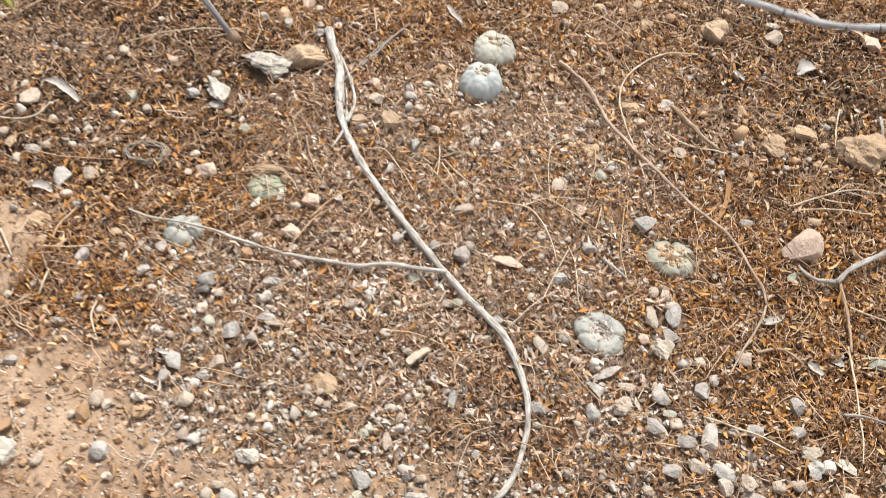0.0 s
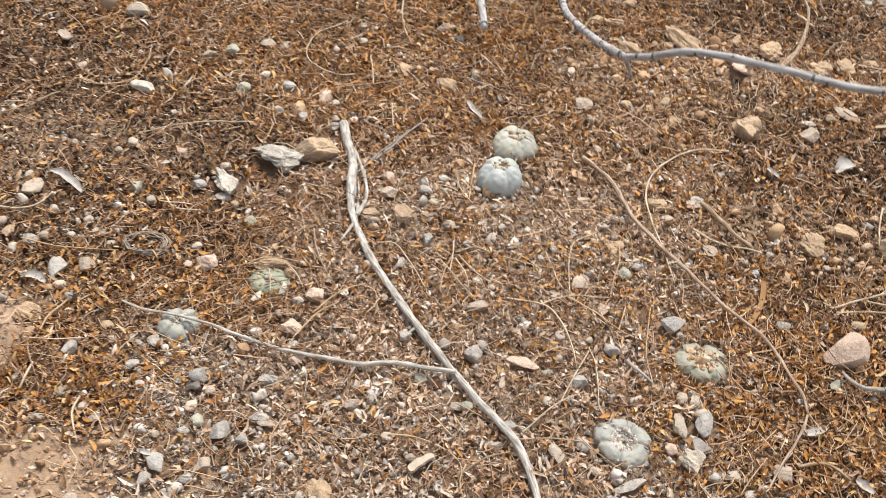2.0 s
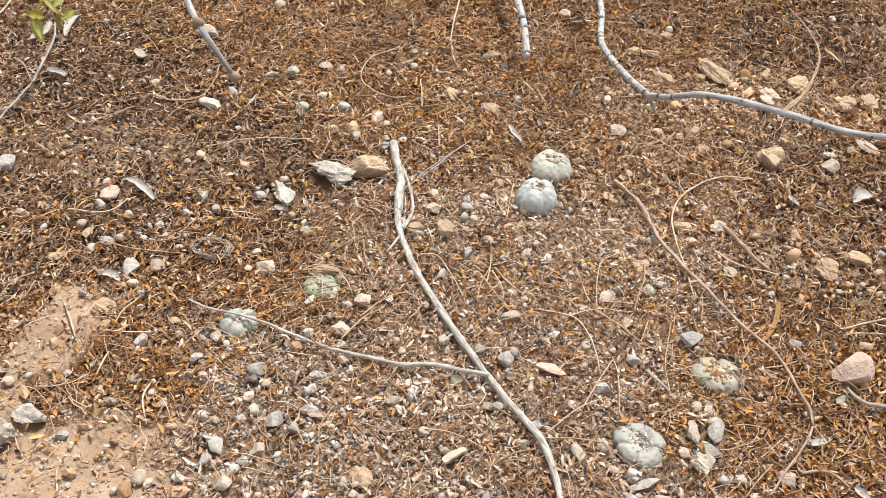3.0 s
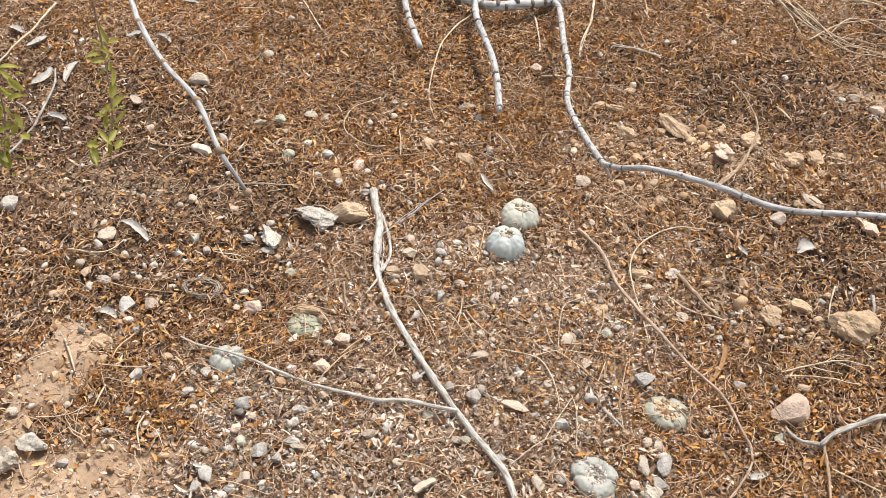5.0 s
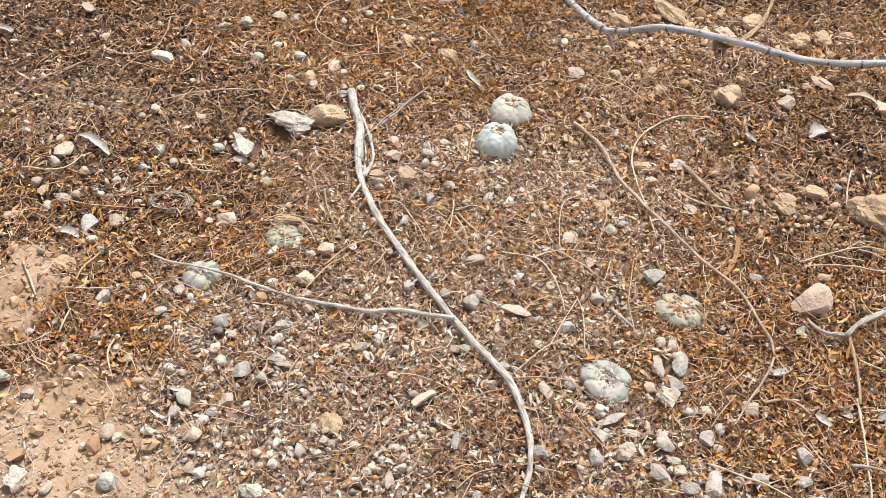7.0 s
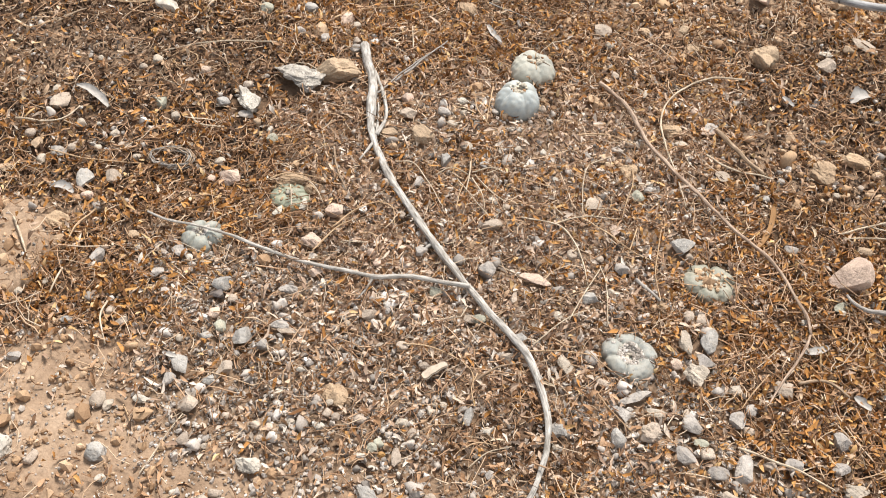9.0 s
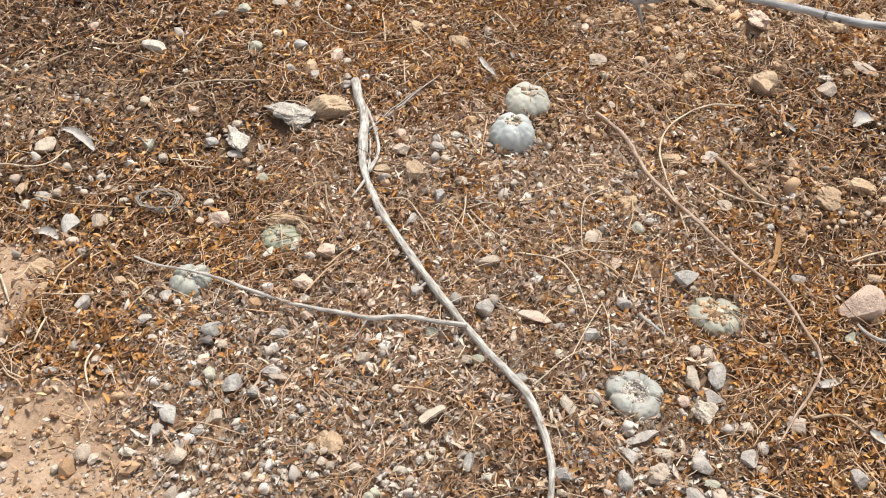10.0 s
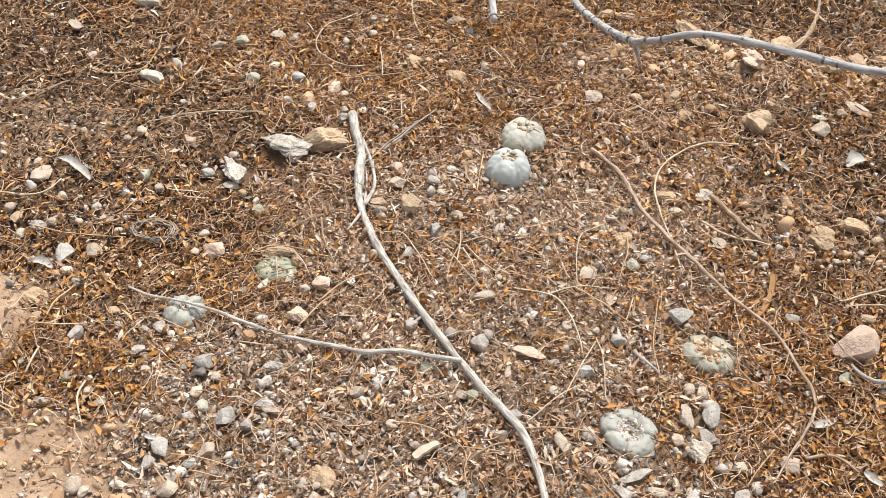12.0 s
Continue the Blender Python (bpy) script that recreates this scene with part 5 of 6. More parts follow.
stick("twig", "red", 3.2, 1.9, 5, (0.171, 1.145), (0.204, 1.108), (0.229, 1.056), (0.248, 1.014), (0.275, 0.976), (0.305, 0.943), (0.333, 0.906), (0.361, 0.872), (0.392, 0.847), (0.416, 0.819), (0.429, 0.785), (0.443, 0.754), (0.447, 0.727))
stick("twig", "red", 1.8, 1.2, 3, (0.448, 0.728), (0.443, 0.712), (0.430, 0.685), (0.414, 0.658), (0.395, 0.620))
stick("twig", "pale", 1.8, 1.1, 4, (0.382, 1.190), (0.336, 1.185), (0.301, 1.162), (0.271, 1.121), (0.261, 1.068), (0.269, 1.019), (0.283, 0.974), (0.298, 0.910))
stick("straw", "pale", 1.0, 0.7, 3, (0.194, 0.985), (0.167, 0.964), (0.161, 0.929), (0.165, 0.870))
stick("straw", "tan", 0.9, 0.7, 3, (0.225, 0.974), (0.227, 0.938), (0.220, 0.901), (0.216, 0.874))
stick("twig", "wood", 3.5, 2.6, 3, (0.339, 1.068), (0.371, 1.023), (0.402, 0.988))
stick("twig", "pale", 1.7, 1.2, 3, (0.325, 1.015), (0.354, 0.993), (0.414, 0.983))
stick("twig", "pale", 1.5, 1.1, 3, (0.590, 1.100), (0.579, 1.060), (0.572, 1.020))
stick("twig", "grey", 2.7, 2.4, 6, (0.648, 1.090), (0.641, 1.033))
stick("twig", "pale", 1.8, 1.2, 3, (-0.548, 0.726), (-0.529, 0.702), (-0.504, 0.667))
stick("twig", "tan", 1.3, 1.0, 3, (-0.456, 0.763), (-0.467, 0.736), (-0.470, 0.694))
stick("twig", "pale", 1.4, 1.1, 3, (-0.459, 0.662), (-0.458, 0.623))
stick("twig", "pale", 1.4, 1.1, 4, (-0.385, 0.622), (-0.384, 0.598), (-0.366, 0.565))
stick("twig", "grey", 2.5, 1.8, 2, (0.238, 0.773), (0.254, 0.757), (0.268, 0.743))
stick("straw", "pale", 1.2, 0.8, 4, (0.087, 0.850), (0.136, 0.842), (0.159, 0.815), (0.173, 0.781), (0.180, 0.752))
stick("straw", "pale", 1.0, 0.7, 4, (0.123, 0.650), (0.158, 0.692), (0.190, 0.719))
stick("straw", "pale", 1.1, 0.8, 4, (0.193, 0.780), (0.177, 0.737), (0.162, 0.693))
stick("straw", "pale", 0.9, 0.6, 3, (0.193, 0.787), (0.203, 0.754), (0.208, 0.697))
stick("straw", "pale", 1.0, 0.6, 3, (0.124, 0.843), (0.162, 0.863), (0.218, 0.871))
stick("straw", "tan", 1.0, 0.7, 4, (0.162, 0.863), (0.196, 0.842), (0.229, 0.817), (0.257, 0.807))
stick("straw", "tan", 1.0, 0.7, 2, (0.268, 0.874), (0.264, 0.825), (0.262, 0.785), (0.270, 0.741))
stick("straw", "tan", 1.0, 0.7, 2, (0.236, 0.860), (0.229, 0.823), (0.222, 0.802))
stick("twig", "grey", 4.5, 3.7, 12, (0.651, 0.850), (0.625, 0.835), (0.594, 0.814), (0.561, 0.793), (0.541, 0.771))
stick("twig", "grey", 3.6, 1.6, 8, (0.542, 0.774), (0.515, 0.768), (0.501, 0.777), (0.494, 0.792))
stick("twig", "wood", 2.7, 1.7, 5, (0.545, 0.775), (0.547, 0.738), (0.547, 0.702), (0.546, 0.667))
stick("straw", "pale", 1.3, 0.9, 6, (0.499, 0.899), (0.538, 0.919), (0.587, 0.939), (0.626, 0.940))
stick("straw", "pale", 1.1, 0.9, 6, (0.499, 0.889), (0.536, 0.897), (0.567, 0.899), (0.612, 0.901))
stick("straw", "pale", 0.9, 0.6, 7, (0.538, 0.919), (0.561, 0.912), (0.585, 0.915))
stick("straw", "pale", 0.9, 0.6, 7, (0.554, 0.926), (0.580, 0.946), (0.605, 0.953))
stick("straw", "pale", 0.9, 0.6, 7, (0.579, 0.936), (0.598, 0.928), (0.617, 0.921))
stick("twig", "pale", 1.0, 0.7, 4, (-0.268, 0.412), (-0.258, 0.452), (-0.246, 0.489))
stick("twig", "pale", 1.5, 1.0, 3, (-0.445, 0.481), (-0.432, 0.455), (-0.423, 0.437))
stick("straw", "tan", 1.0, 0.7, 3, (-0.026, 0.623), (0.006, 0.623), (0.033, 0.616), (0.057, 0.601), (0.064, 0.577))
stick("twig", "wood", 2.3, 1.5, 3, (0.430, 0.655), (0.460, 0.662), (0.485, 0.645))
stick("twig", "pale", 1.4, 1.1, 5, (0.543, 0.675), (0.544, 0.626), (0.543, 0.577))
stick("straw", "pale", 1.2, 1.0, 5, (0.543, 0.577), (0.542, 0.547), (0.538, 0.516))
stick("twig", "grey", 2.2, 1.2, 6, (0.524, 0.576), (0.543, 0.576), (0.573, 0.572))
stick("straw", "pale", 1.3, 1.0, 4, (0.554, 0.736), (0.585, 0.723), (0.616, 0.714))
stick("straw", "pale", 1.1, 0.9, 3, (0.557, 0.660), (0.582, 0.663), (0.610, 0.665))
stick("straw", "pale", 1.3, 1.0, 4, (0.357, 0.553), (0.393, 0.544), (0.432, 0.532), (0.457, 0.519))
stick("straw", "pale", 1.0, 0.7, 5, (-0.094, 0.922), (-0.069, 0.923), (-0.042, 0.889), (-0.019, 0.854))
stick("straw", "pale", 1.0, 0.7, 6, (0.008, 0.915), (-0.018, 0.923), (-0.036, 0.908))
stick("straw", "pale", 1.0, 0.7, 8, (0.009, 0.883), (0.009, 0.914), (0.006, 0.940))
stick("straw", "pale", 1.0, 0.6, 6, (0.013, 0.910), (0.031, 0.878), (0.039, 0.851))
stick("straw", "pale", 0.9, 0.7, 6, (0.012, 0.922), (0.035, 0.932), (0.057, 0.928))
stick("straw", "pale", 0.9, 0.7, 6, (0.016, 0.918), (0.032, 0.897), (0.064, 0.871))
stick("straw", "tan", 1.0, 0.7, 6, (0.008, 0.915), (0.002, 0.877), (0.001, 0.850))
stick("straw", "pale", 0.8, 0.6, 6, (-0.007, 0.907), (0.024, 0.865), (0.058, 0.828))
stick("twig", "tan", 1.2, 0.8, 4, (-0.148, 0.789), (-0.127, 0.822), (-0.095, 0.847))
stick("straw", "tan", 1.1, 0.7, 4, (-0.165, 0.745), (-0.143, 0.788), (-0.121, 0.812))
stick("straw", "tan", 1.0, 0.7, 3, (-0.103, 0.846), (-0.081, 0.837), (-0.072, 0.806))
stick("straw", "tan", 0.9, 0.6, 2, (-0.114, 0.785), (-0.095, 0.786), (-0.084, 0.756))
stick("straw", "tan", 0.9, 0.6, 3, (0.065, 0.598), (0.061, 0.577), (0.067, 0.557))
stick("twig", "wood", 1.4, 0.9, 3, (0.060, 0.584), (0.085, 0.608), (0.112, 0.622))
stick("straw", "tan", 1.0, 0.7, 3, (0.117, 0.639), (0.163, 0.647), (0.204, 0.649))
stick("straw", "tan", 0.9, 0.6, 3, (0.060, 0.496), (0.078, 0.509), (0.109, 0.508))
stick("straw", "pale", 0.9, 0.6, 3, (0.073, 0.478), (0.090, 0.499), (0.115, 0.512))
stick("straw", "tan", 0.9, 0.6, 3, (0.199, 0.602), (0.215, 0.582), (0.244, 0.552))
stick("straw", "tan", 1.1, 0.8, 3, (-0.009, 1.084), (0.002, 1.046), (0.023, 1.021))
stick("straw", "tan", 1.1, 0.8, 3, (0.016, 1.102), (0.016, 1.049), (0.017, 1.023))
stick("straw", "tan", 1.1, 0.8, 3, (0.074, 0.924), (0.104, 0.916), (0.134, 0.914))
stick("straw", "tan", 1.0, 0.9, 3, (0.145, 1.024), (0.183, 1.030), (0.227, 1.018))
stick("straw", "tan", 0.9, 0.7, 3, (0.346, 0.794), (0.365, 0.773), (0.376, 0.766))
stick("straw", "tan", 0.9, 0.7, 3, (0.450, 0.729), (0.460, 0.709), (0.469, 0.692))
stick("straw", "tan", 0.9, 0.7, 3, (0.397, 0.662), (0.374, 0.626), (0.363, 0.606))
stick("straw", "tan", 0.9, 0.6, 3, (-0.315, 0.491), (-0.299, 0.469), (-0.295, 0.448))
stick("twig", "wood", 1.7, 1.0, 3, (-0.182, 0.932), (-0.168, 0.893), (-0.147, 0.857))
stick("straw", "pale", 0.9, 0.7, 10, (-0.222, 0.851), (-0.215, 0.832), (-0.209, 0.812))
stick("straw", "tan", 1.0, 0.7, 9, (-0.253, 0.854), (-0.225, 0.867), (-0.185, 0.869))
stick("straw", "tan", 1.0, 0.7, 9, (-0.248, 0.862), (-0.215, 0.862), (-0.181, 0.858))
stick("straw", "pale", 0.8, 0.7, 9, (-0.208, 0.868), (-0.186, 0.848), (-0.171, 0.827))
stick("twig", "pale", 2.1, 1.4, 6, (-0.115, 1.784), (-0.148, 1.702), (-0.160, 1.608), (-0.154, 1.471))
stick("straw", "pale", 1.7, 1.2, 3, (0.014, 1.806), (0.031, 1.738), (0.045, 1.673))
stick("straw", "pale", 1.8, 1.3, 3, (0.135, 1.910), (0.136, 1.817), (0.124, 1.677))
stick("twig", "grey", 2.2, 1.5, 3, (0.190, 1.732), (0.256, 1.724), (0.305, 1.710))
stick("straw", "tan", 1.7, 1.3, 3, (0.245, 1.961), (0.259, 1.849))
stick("twig", "pale", 2.3, 1.9, 4, (0.523, 1.588), (0.546, 1.550))
stick("straw", "pale", 1.8, 1.2, 3, (-0.489, 1.752), (-0.413, 1.640))
stick("twig", "pale", 1.6, 1.1, 8, (0.559, 2.014), (0.605, 1.952), (0.650, 1.891), (0.703, 1.847), (0.773, 1.840))
stick("twig", "pale", 1.4, 1.0, 10, (0.572, 2.026), (0.627, 1.920), (0.678, 1.829), (0.748, 1.826))
stick("twig", "pale", 1.5, 1.0, 8, (0.647, 1.895), (0.705, 1.969), (0.784, 1.924))
stick("straw", "grey", 1.2, 0.8, 8, (0.616, 1.933), (0.672, 1.876), (0.771, 1.870))
stick("straw", "grey", 1.1, 0.8, 8, (0.535, 2.020), (0.592, 1.928), (0.636, 1.870))
stick("twig", "grey", 2.6, 1.9, 12, (-0.828, 1.189), (-0.837, 1.263), (-0.848, 1.315), (-0.875, 1.370))
stick("twig", "grey", 2.4, 1.7, 10, (-0.837, 1.060), (-0.827, 1.122), (-0.830, 1.191))
stick("straw", "grey", 1.6, 1.1, 10, (-0.896, 1.251), (-0.866, 1.231), (-0.836, 1.197))
stick("twig", "pale", 2.5, 1.7, 12, (-0.983, 1.595), (-0.975, 1.483), (-0.982, 1.424), (-0.989, 1.348))
stick("straw", "tan", 1.5, 1.1, 3, (-0.637, 1.509), (-0.616, 1.535), (-0.584, 1.511), (-0.563, 1.479))
stick("straw", "tan", 1.4, 1.0, 2, (-0.617, 1.209), (-0.574, 1.198), (-0.531, 1.225))
stick("straw", "tan", 1.4, 1.0, 2, (-0.735, 1.125), (-0.702, 1.110), (-0.671, 1.135))
stick("twig", "wood", 1.9, 1.3, 3, (-0.667, 1.127), (-0.647, 1.154), (-0.634, 1.168))
stick("straw", "tan", 1.4, 1.0, 3, (-0.147, 1.455), (-0.138, 1.421), (-0.121, 1.389))
stick("straw", "pale", 1.4, 1.0, 2, (0.092, 1.594), (0.058, 1.584), (0.171, 1.604))
stick("straw", "pale", 1.3, 0.8, 8, (0.547, 2.011), (0.581, 1.943), (0.620, 1.893), (0.681, 1.851), (0.752, 1.837))
stick("straw", "pale", 1.2, 0.8, 9, (0.566, 2.015), (0.605, 1.917), (0.655, 1.882), (0.731, 1.879))
stick("straw", "pale", 1.5, 1.0, 10, (0.599, 1.857), (0.663, 1.923), (0.728, 1.965), (0.776, 1.981))
stick("straw", "pale", 1.1, 0.8, 6, (0.553, 1.996), (0.574, 1.925), (0.586, 1.875))
stick("straw", "pale", 1.1, 0.8, 9, (0.619, 1.887), (0.678, 1.826), (0.758, 1.826))
stick("straw", "pale", 1.0, 0.7, 6, (0.647, 1.862), (0.711, 1.909), (0.770, 1.922))
stick("straw", "pale", 1.0, 0.7, 7, (0.583, 1.987), (0.625, 1.878), (0.646, 1.853))
stick("straw", "tan", 1.1, 0.8, 4, (0.632, 1.815), (0.682, 1.850), (0.754, 1.862))
stick("twig", "pale", 2.6, 1.7, 6, (0.702, 2.060), (0.745, 2.055), (0.784, 2.042))
stick("straw", "pale", 1.7, 1.2, 3, (0.190, 1.728), (0.244, 1.725), (0.303, 1.711))
stick("straw", "pale", 2.1, 1.3, 3, (0.248, 1.889), (0.260, 1.857))
stick("straw", "pale", 1.7, 1.0, 3, (0.017, 1.801), (0.032, 1.735), (0.042, 1.673))
stick("straw", "pale", 2.2, 1.5, 4, (0.137, 1.909), (0.137, 1.816), (0.125, 1.727), (0.124, 1.675))

# ---- loose litter, too many pieces to count ----
lit = np.random.default_rng(2024)


TAKEN = np.zeros((1900, 1634), bool)     # 1.5 mm cells covered by stones and cacti
for cx, cy, r in FOOT:
    i, j, k = int((cx + 1.6) / 0.0015), int((cy - 0.05) / 0.0015), int(r / 0.0015) + 1
    a, b = np.ogrid[-k:k + 1, -k:k + 1]
    if k < i < 1899 - k and k < j < 1633 - k:
        TAKEN[i - k:i + k + 1, j - k:j + k + 1] |= a * a + b * b < (r / 0.0015) ** 2


def places(n, chance):
    """Random spots on the ground, thinned by a chance and kept off stones and cacti; fading out beyond the clearing."""
    x, y = lit.uniform(-1.6, 1.25, n), lit.uniform(0.05, 2.5, n)
    beyond = np.maximum.reduce([-0.57 - 0.53 * (y - 0.46) - x, x - 0.62 - 0.2 * (y - 0.5), 0.33 - y, y - 1.70 - 0.27 * (x + 1.09), 0 * x])
    keep = lit.random(n) < chance(x, y) * np.where(beyond > 0, 0.4 * np.exp(-beyond / 0.2), 1.0)
    x, y = x[keep], y[keep]
    free = ~TAKEN[((x + 1.6) / 0.0015).astype(int), ((y - 0.05) / 0.0015).astype(int)]
    return x[free], y[free]


def turned(v, yaw, pitch, roll):
    """Turns each piece's corners (pieces, corners, 3) by its own angles."""
    c, s = np.cos(roll)[:, None], np.sin(roll)[:, None]
    x, y, z = v[..., 0], v[..., 1] * c - v[..., 2] * s, v[..., 1] * s + v[..., 2] * c
    c, s = np.cos(pitch)[:, None], np.sin(pitch)[:, None]
    x, z = x * c + z * s, -x * s + z * c
    c, s = np.cos(yaw)[:, None], np.sin(yaw)[:, None]
    return np.stack([x * c - y * s, x * s + y * c, z], -1)


def strew(name, v, faces, x, y, lift, material, label, category, smooth=True):
    n, k = v.shape[:2]
    low = v[..., 2].min(1)
    v = v + np.stack([x, y, height(x, y) + lift - low * 0.75], -1)[:, None]
    F = (faces[None] + (np.arange(n) * k)[:, None, None]).reshape(-1, faces.shape[1])
    tagged(new(name, raw_mesh(name, v.reshape(-1, 3), F, material, smooth)), label, category, kind="stuff")


def leaves(name, n, chance, length, material, label, pile, rows=4):
    """Small, brittle leaflets, pointed at both ends, cupped along the rib and curled."""
    x, y = places(n, chance)
    m = len(x)
    l = length * lit.lognormal(0, 0.28, m) * np.where(y > 1.45, 1.15, 1.0)
    w = np.minimum(l * lit.uniform(0.28, 0.56, m), 0.0052)
    s, c = np.meshgrid(np.linspace(0, 1, rows), np.array([-1.0, 0.0, 1.0]), indexing="ij")
    s, c = s.ravel(), c.ravel()
    half = 0.08 + 0.46 * np.sin(np.pi * np.clip(s * 0.94 + 0.03, 0, 1)) ** 0.8
    k = lit.normal(0, 2.3, m)[:, None] + 1e-3
    q = lit.normal(0, 1.7, m)[:, None] + 1e-3
    twist = lit.normal(0, 0.6, m)[:, None] * s
    cup = lit.uniform(0.1, 0.75, m)[:, None] * np.abs(c) * half * w[:, None]
    X = l[:, None] * np.sin(k * s) / k
    Y = c * half * w[:, None] * np.cos(twist) + l[:, None] * (1 - np.cos(q * s)) / q
    Z = l[:, None] * (1 - np.cos(k * s)) / k + c * half * w[:, None] * np.sin(twist) + cup
    v = turned(np.stack([X - l[:, None] / 2, Y, Z], -1), lit.uniform(0, 6.283, m), lit.normal(0, 0.28, m), lit.normal(0, 0.6, m))
    strew(name, v, grid_faces(rows, 3), x, y, pile * lit.random(m), material, label, "leaf litter")


def stalks(name, n, chance, length, radius, material, label, pile, rows=5, curl=1.1):
    x, y = places(n, chance)
    m = len(x)
    l = length * lit.lognormal(0, 0.5, m)
    r = radius * lit.uniform(0.6, 1.3, m)
    sides = 3
    s = np.repeat(np.linspace(0, 1, rows), sides)
    a = np.tile(np.arange(sides) * 2.094, rows)
    k = lit.normal(0, curl, m)[:, None] + 1e-3
    wave = lit.normal(0, 0.03, (m, 1)) * np.sin(s * 7 + lit.uniform(0, 6, (m, 1)))
    X = l[:, None] * (np.sin(k * s) / k - 0.5)
    Y = l[:, None] * ((1 - np.cos(k * s)) / k + wave) + r[:, None] * np.cos(a)
    Z = r[:, None] * np.sin(a) + l[:, None] * lit.normal(0, 0.05, (m, 1)) * np.sin(s * 4)
    v = turned(np.stack([X, Y, Z], -1), lit.uniform(0, 6.283, m), lit.normal(0, 0.07, m), lit.normal(0, 0.2, m))
    strew(name, v, grid_faces(rows, sides, True), x, y, pile * (0.3 + 0.7 * lit.random(m)), material, label, "stalks")


def grains(name, n, chance, size, spread, level, material, label, category, sink=0.25):
    x, y = places(n, chance)
    m = len(x)
    b, f = ball(level)
    s = size * lit.lognormal(0, spread, m)
    v = b[None] * (1 + lit.normal(0, 0.2 if level == 1 else 0.13, (m, len(b), 1))) * s[:, None, None] * lit.uniform(0.55, 1.15, (m, 1, 3))
    for _ in range(5 if level > 1 else 0):
        d = lit.normal(0, 1, (m, 1, 3))
        d /= np.linalg.norm(d, axis=2, keepdims=True)
        over = np.maximum(0, (v * d).sum(2, keepdims=True) - s[:, None, None] * lit.uniform(0.3, 0.6, (m, 1, 1)))
        v = v - over * d
    v = turned(v, lit.uniform(0, 6.283, m), lit.normal(0, 0.5, m), lit.normal(0, 0.5, m))
    strew(name, v, f, x, y, -sink * s + 0.004 * lit.random(m) * (1 - bare(x, y)), material, label, category, level > 1)


def clump(x, y, seed):
    return np.clip(2.2 * relief(x, y, 0.045, seed) - 0.35, 0.06, 1)


def thin(x, y):
    return np.where(y > 1.45, 0.6, 1.0)


def open_soil_only(x, y):
    return bare(x, y) * (1 - 0.5 * crust(x, y))


grains("gravel", 200000, lambda x, y: np.clip(0.07 + 0.55 * gravelly(x, y) + 0.03 * open_soil_only(x, y), 0, 1) * (1 - 0.6 * open_soil_only(x, y)) * (1 - 0.9 * crust(x, y)) * (0.3 + 0.7 * clump(x, y, 31)), 0.0027, 0.36, 1, GRAVEL, "scattered grey and cream gravel between the leaves", "gravel")
grains("small_pebbles", 27000, lambda x, y: np.clip(0.09 + 0.75 * gravelly(x, y) + 0.08 * pale(x, y), 0, 1) * (1 - 0.85 * bare(x, y)) * (0.2 + 0.8 * clump(x, y, 38)), 0.0055, 0.3, 2, GRAVEL, "small grey and beige pebbles packed in patches", "pebbles", 0.15)
grains("grit", 200000, lambda x, y: np.clip(0.12 + 0.7 * gravelly(x, y) + 0.22 * pale(x, y) + 0.25 * open_soil_only(x, y), 0, 1) * (1 - 0.6 * crust(x, y)) * (0.3 + 0.7 * clump(x, y, 37)), 0.0015, 0.3, 1, GRAVEL, "fine pale grit between leaves and stones", "grit")
grains("soil_crumbs", 150000, lambda x, y: np.clip(0.08 + 0.22 * open_soil_only(x, y) + 0.9 * crumbly(x, y), 0, 1) * (0.25 + 0.75 * clump(x, y, 32)), 0.0023, 0.5, 1, CRUMB, "loose crumbs of tan soil", "soil")
grains("soil_lumps", 52000, lambda x, y: np.clip(0.95 * crumbly(x, y) + 0.05 * open_soil_only(x, y), 0, 1) * (0.3 + 0.7 * clump(x, y, 42)), 0.0046, 0.40, 2, CRUMB, "crumbling lumps of reddish tan soil", "soil")
leaves("orange_leaves", 300000, lambda x, y: (0.16 + 0.84 * orange(x, y)) * (1 - 0.75 * dark(x, y)) * (1 - 0.35 * pale(x, y)) * (1 - 0.96 * bare(x, y)) * (1 - 0.5 * gravelly(x, y)) * (1 - 0.85 * crumbly(x, y)) * (0.35 + 0.65 * clump(x, y, 33)) * thin(x, y), 0.0102, ORANGE_LEAF, "thick litter of tiny curled orange-brown leaves", 0.012)
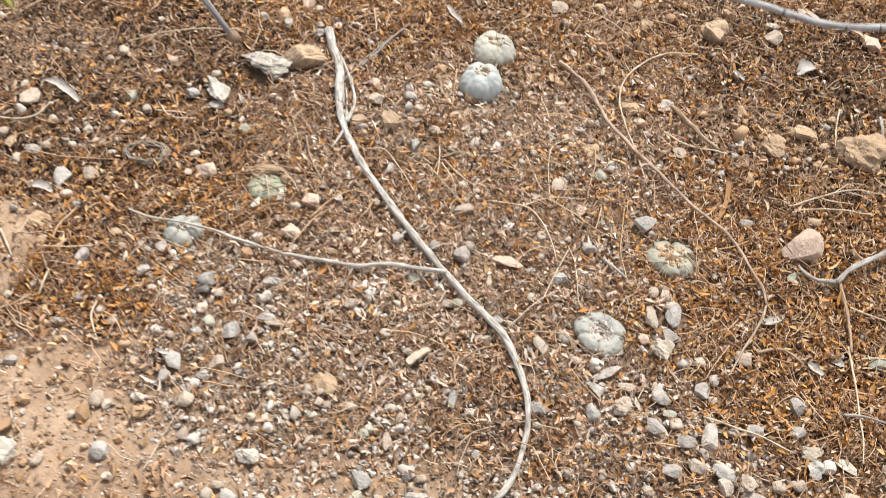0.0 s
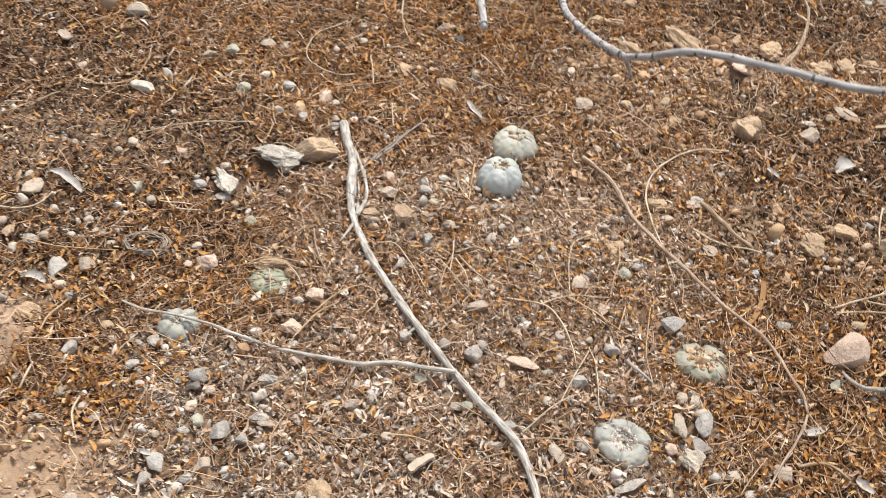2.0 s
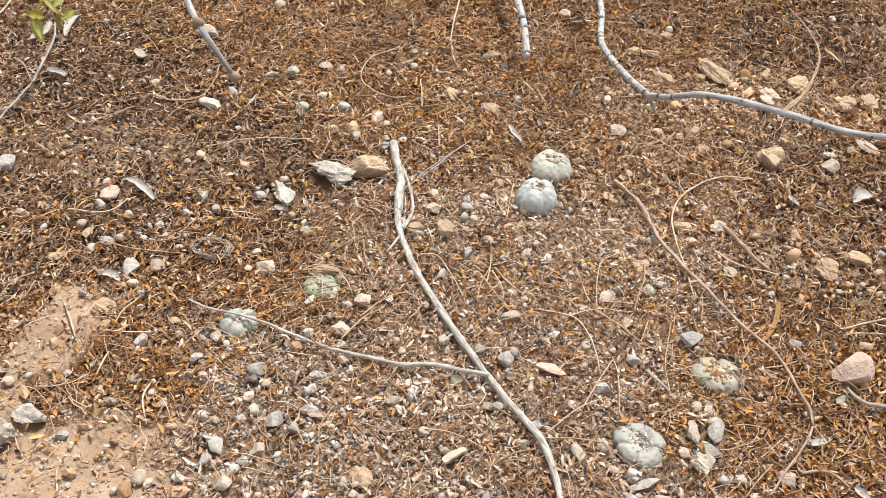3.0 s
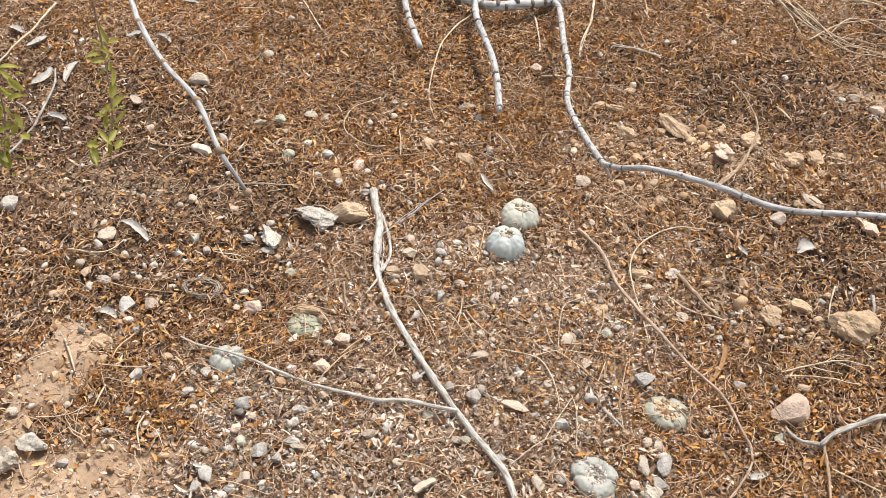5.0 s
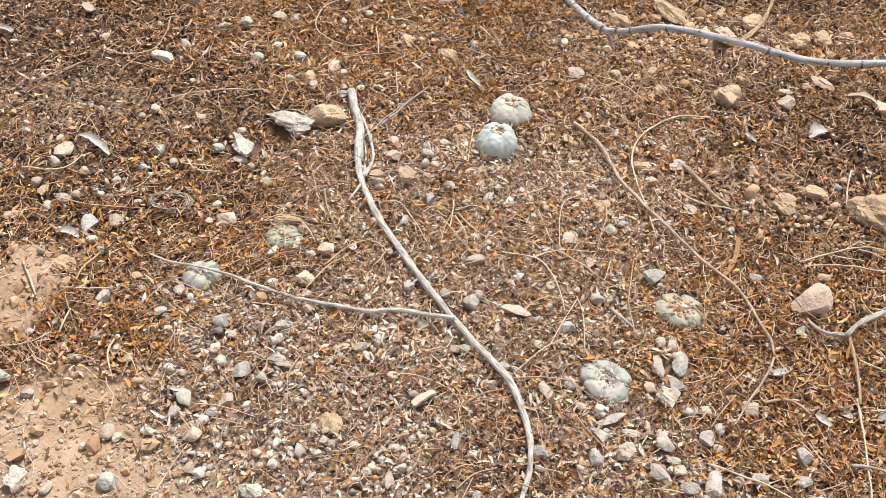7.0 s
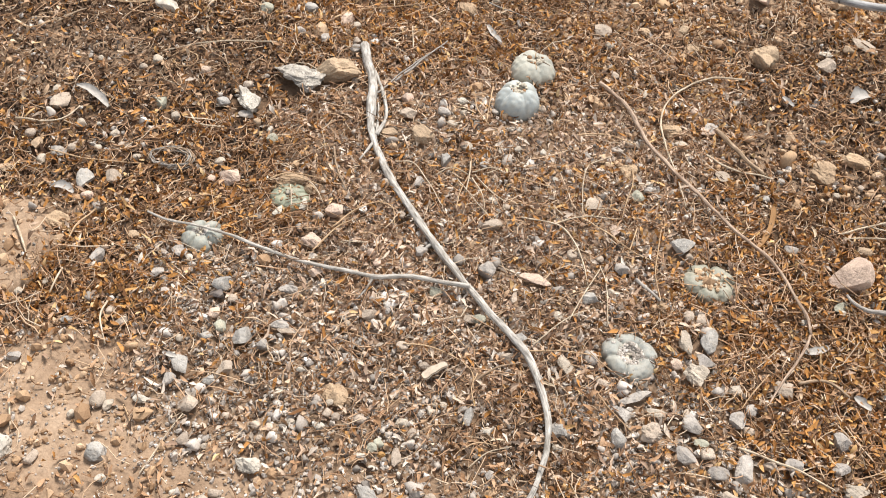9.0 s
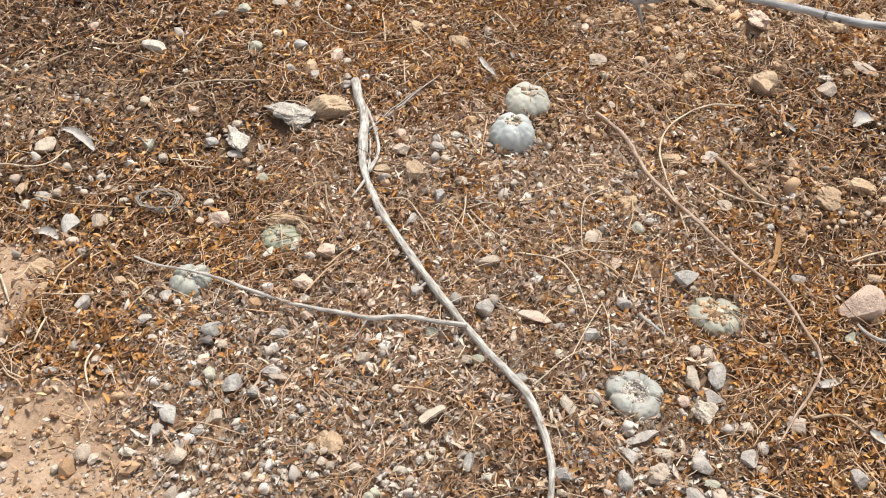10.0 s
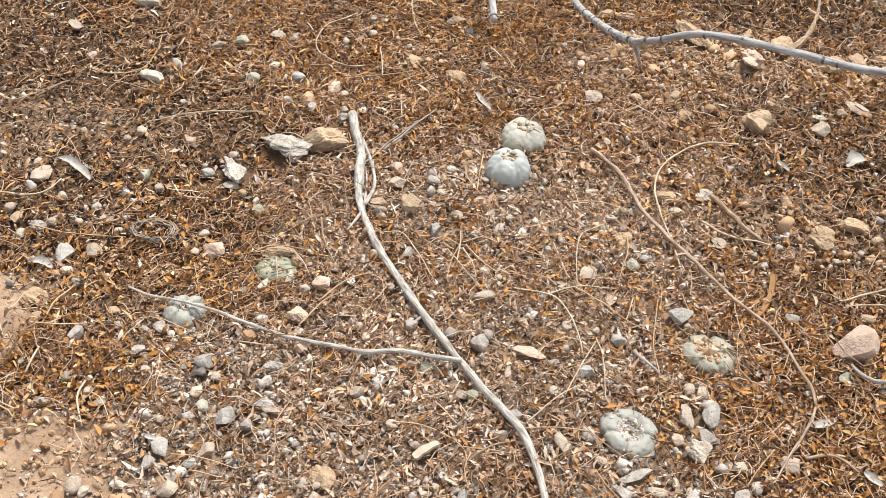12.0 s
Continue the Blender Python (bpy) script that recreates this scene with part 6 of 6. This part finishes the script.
leaves("brown_leaves", 240000, lambda x, y: (0.85 - 0.45 * orange(x, y)) * (1 - 0.7 * dark(x, y)) * (1 - 0.85 * pale(x, y)) * (1 - 0.93 * bare(x, y)) * (1 - 0.5 * gravelly(x, y)) * (1 - 0.85 * crumbly(x, y)) * (0.4 + 0.6 * clump(x, y, 34)) * thin(x, y), 0.0100, BROWN_LEAF, "litter of tiny brittle brown leaves", 0.011)
leaves("tan_leaves", 420000, lambda x, y: (0.12 + 0.88 * pale(x, y)) * (1 - 0.8 * dark(x, y)) * (1 - 0.35 * orange(x, y)) * (1 - 0.9 * bare(x, y)) * (1 - 0.5 * gravelly(x, y)) * (1 - 0.5 * crumbly(x, y)) * (0.35 + 0.65 * clump(x, y, 40)) * thin(x, y), 0.0098, TAN_LEAF, "litter of tiny bleached tan leaves", 0.011, 3)
leaves("grey_leaves", 150000, lambda x, y: np.clip(0.20 + 0.6 * gravelly(x, y), 0, 1) * (1 - 0.6 * dark(x, y)) * (1 - 0.9 * bare(x, y)) * clump(x, y, 35), 0.0088, GREY_LEAF, "litter of faded grey leaf scraps", 0.006, 3)
# thin dark layer everywhere imitates shaded gaps; denser where the litter itself is dark
leaves("dark_leaves", 170000, lambda x, y: np.clip(0.24 + 1.1 * dark(x, y), 0, 1) * (1 - 0.9 * pale(x, y)) * (1 - 0.97 * bare(x, y)) * (1 - 0.5 * gravelly(x, y)), 0.0105, DARK_LEAF_AND_SHADE, "lower layer of dark leaves, partly standing in for shade in the gaps", 0.005, 3)
stalks("dry_stalks", 125000, lambda x, y: 0.5 * (1 - 0.88 * bare(x, y)) * (1 - 0.35 * gravelly(x, y)) * (0.3 + 0.7 * clump(x, y, 36)) * (1 - 0.6 * dark(x, y)) * (1 - 0.5 * crumbly(x, y)), 0.024, 0.00062, STRAW, "crisscross of thin dry stalks and fibres", 0.014, 4, 1.3)
stalks("curled_fibres", 185000, lambda x, y: (0.32 + 0.35 * orange(x, y)) * (1 - 0.5 * dark(x, y)) * (1 - 0.6 * crumbly(x, y)) * (1 - 0.9 * bare(x, y)) * (1 - 0.45 * gravelly(x, y)) * (0.3 + 0.7 * clump(x, y, 39)), 0.020, 0.00085, BROWN_LEAF, "short curled brown leaf stalks and fibres", 0.013, 4, 2.4)
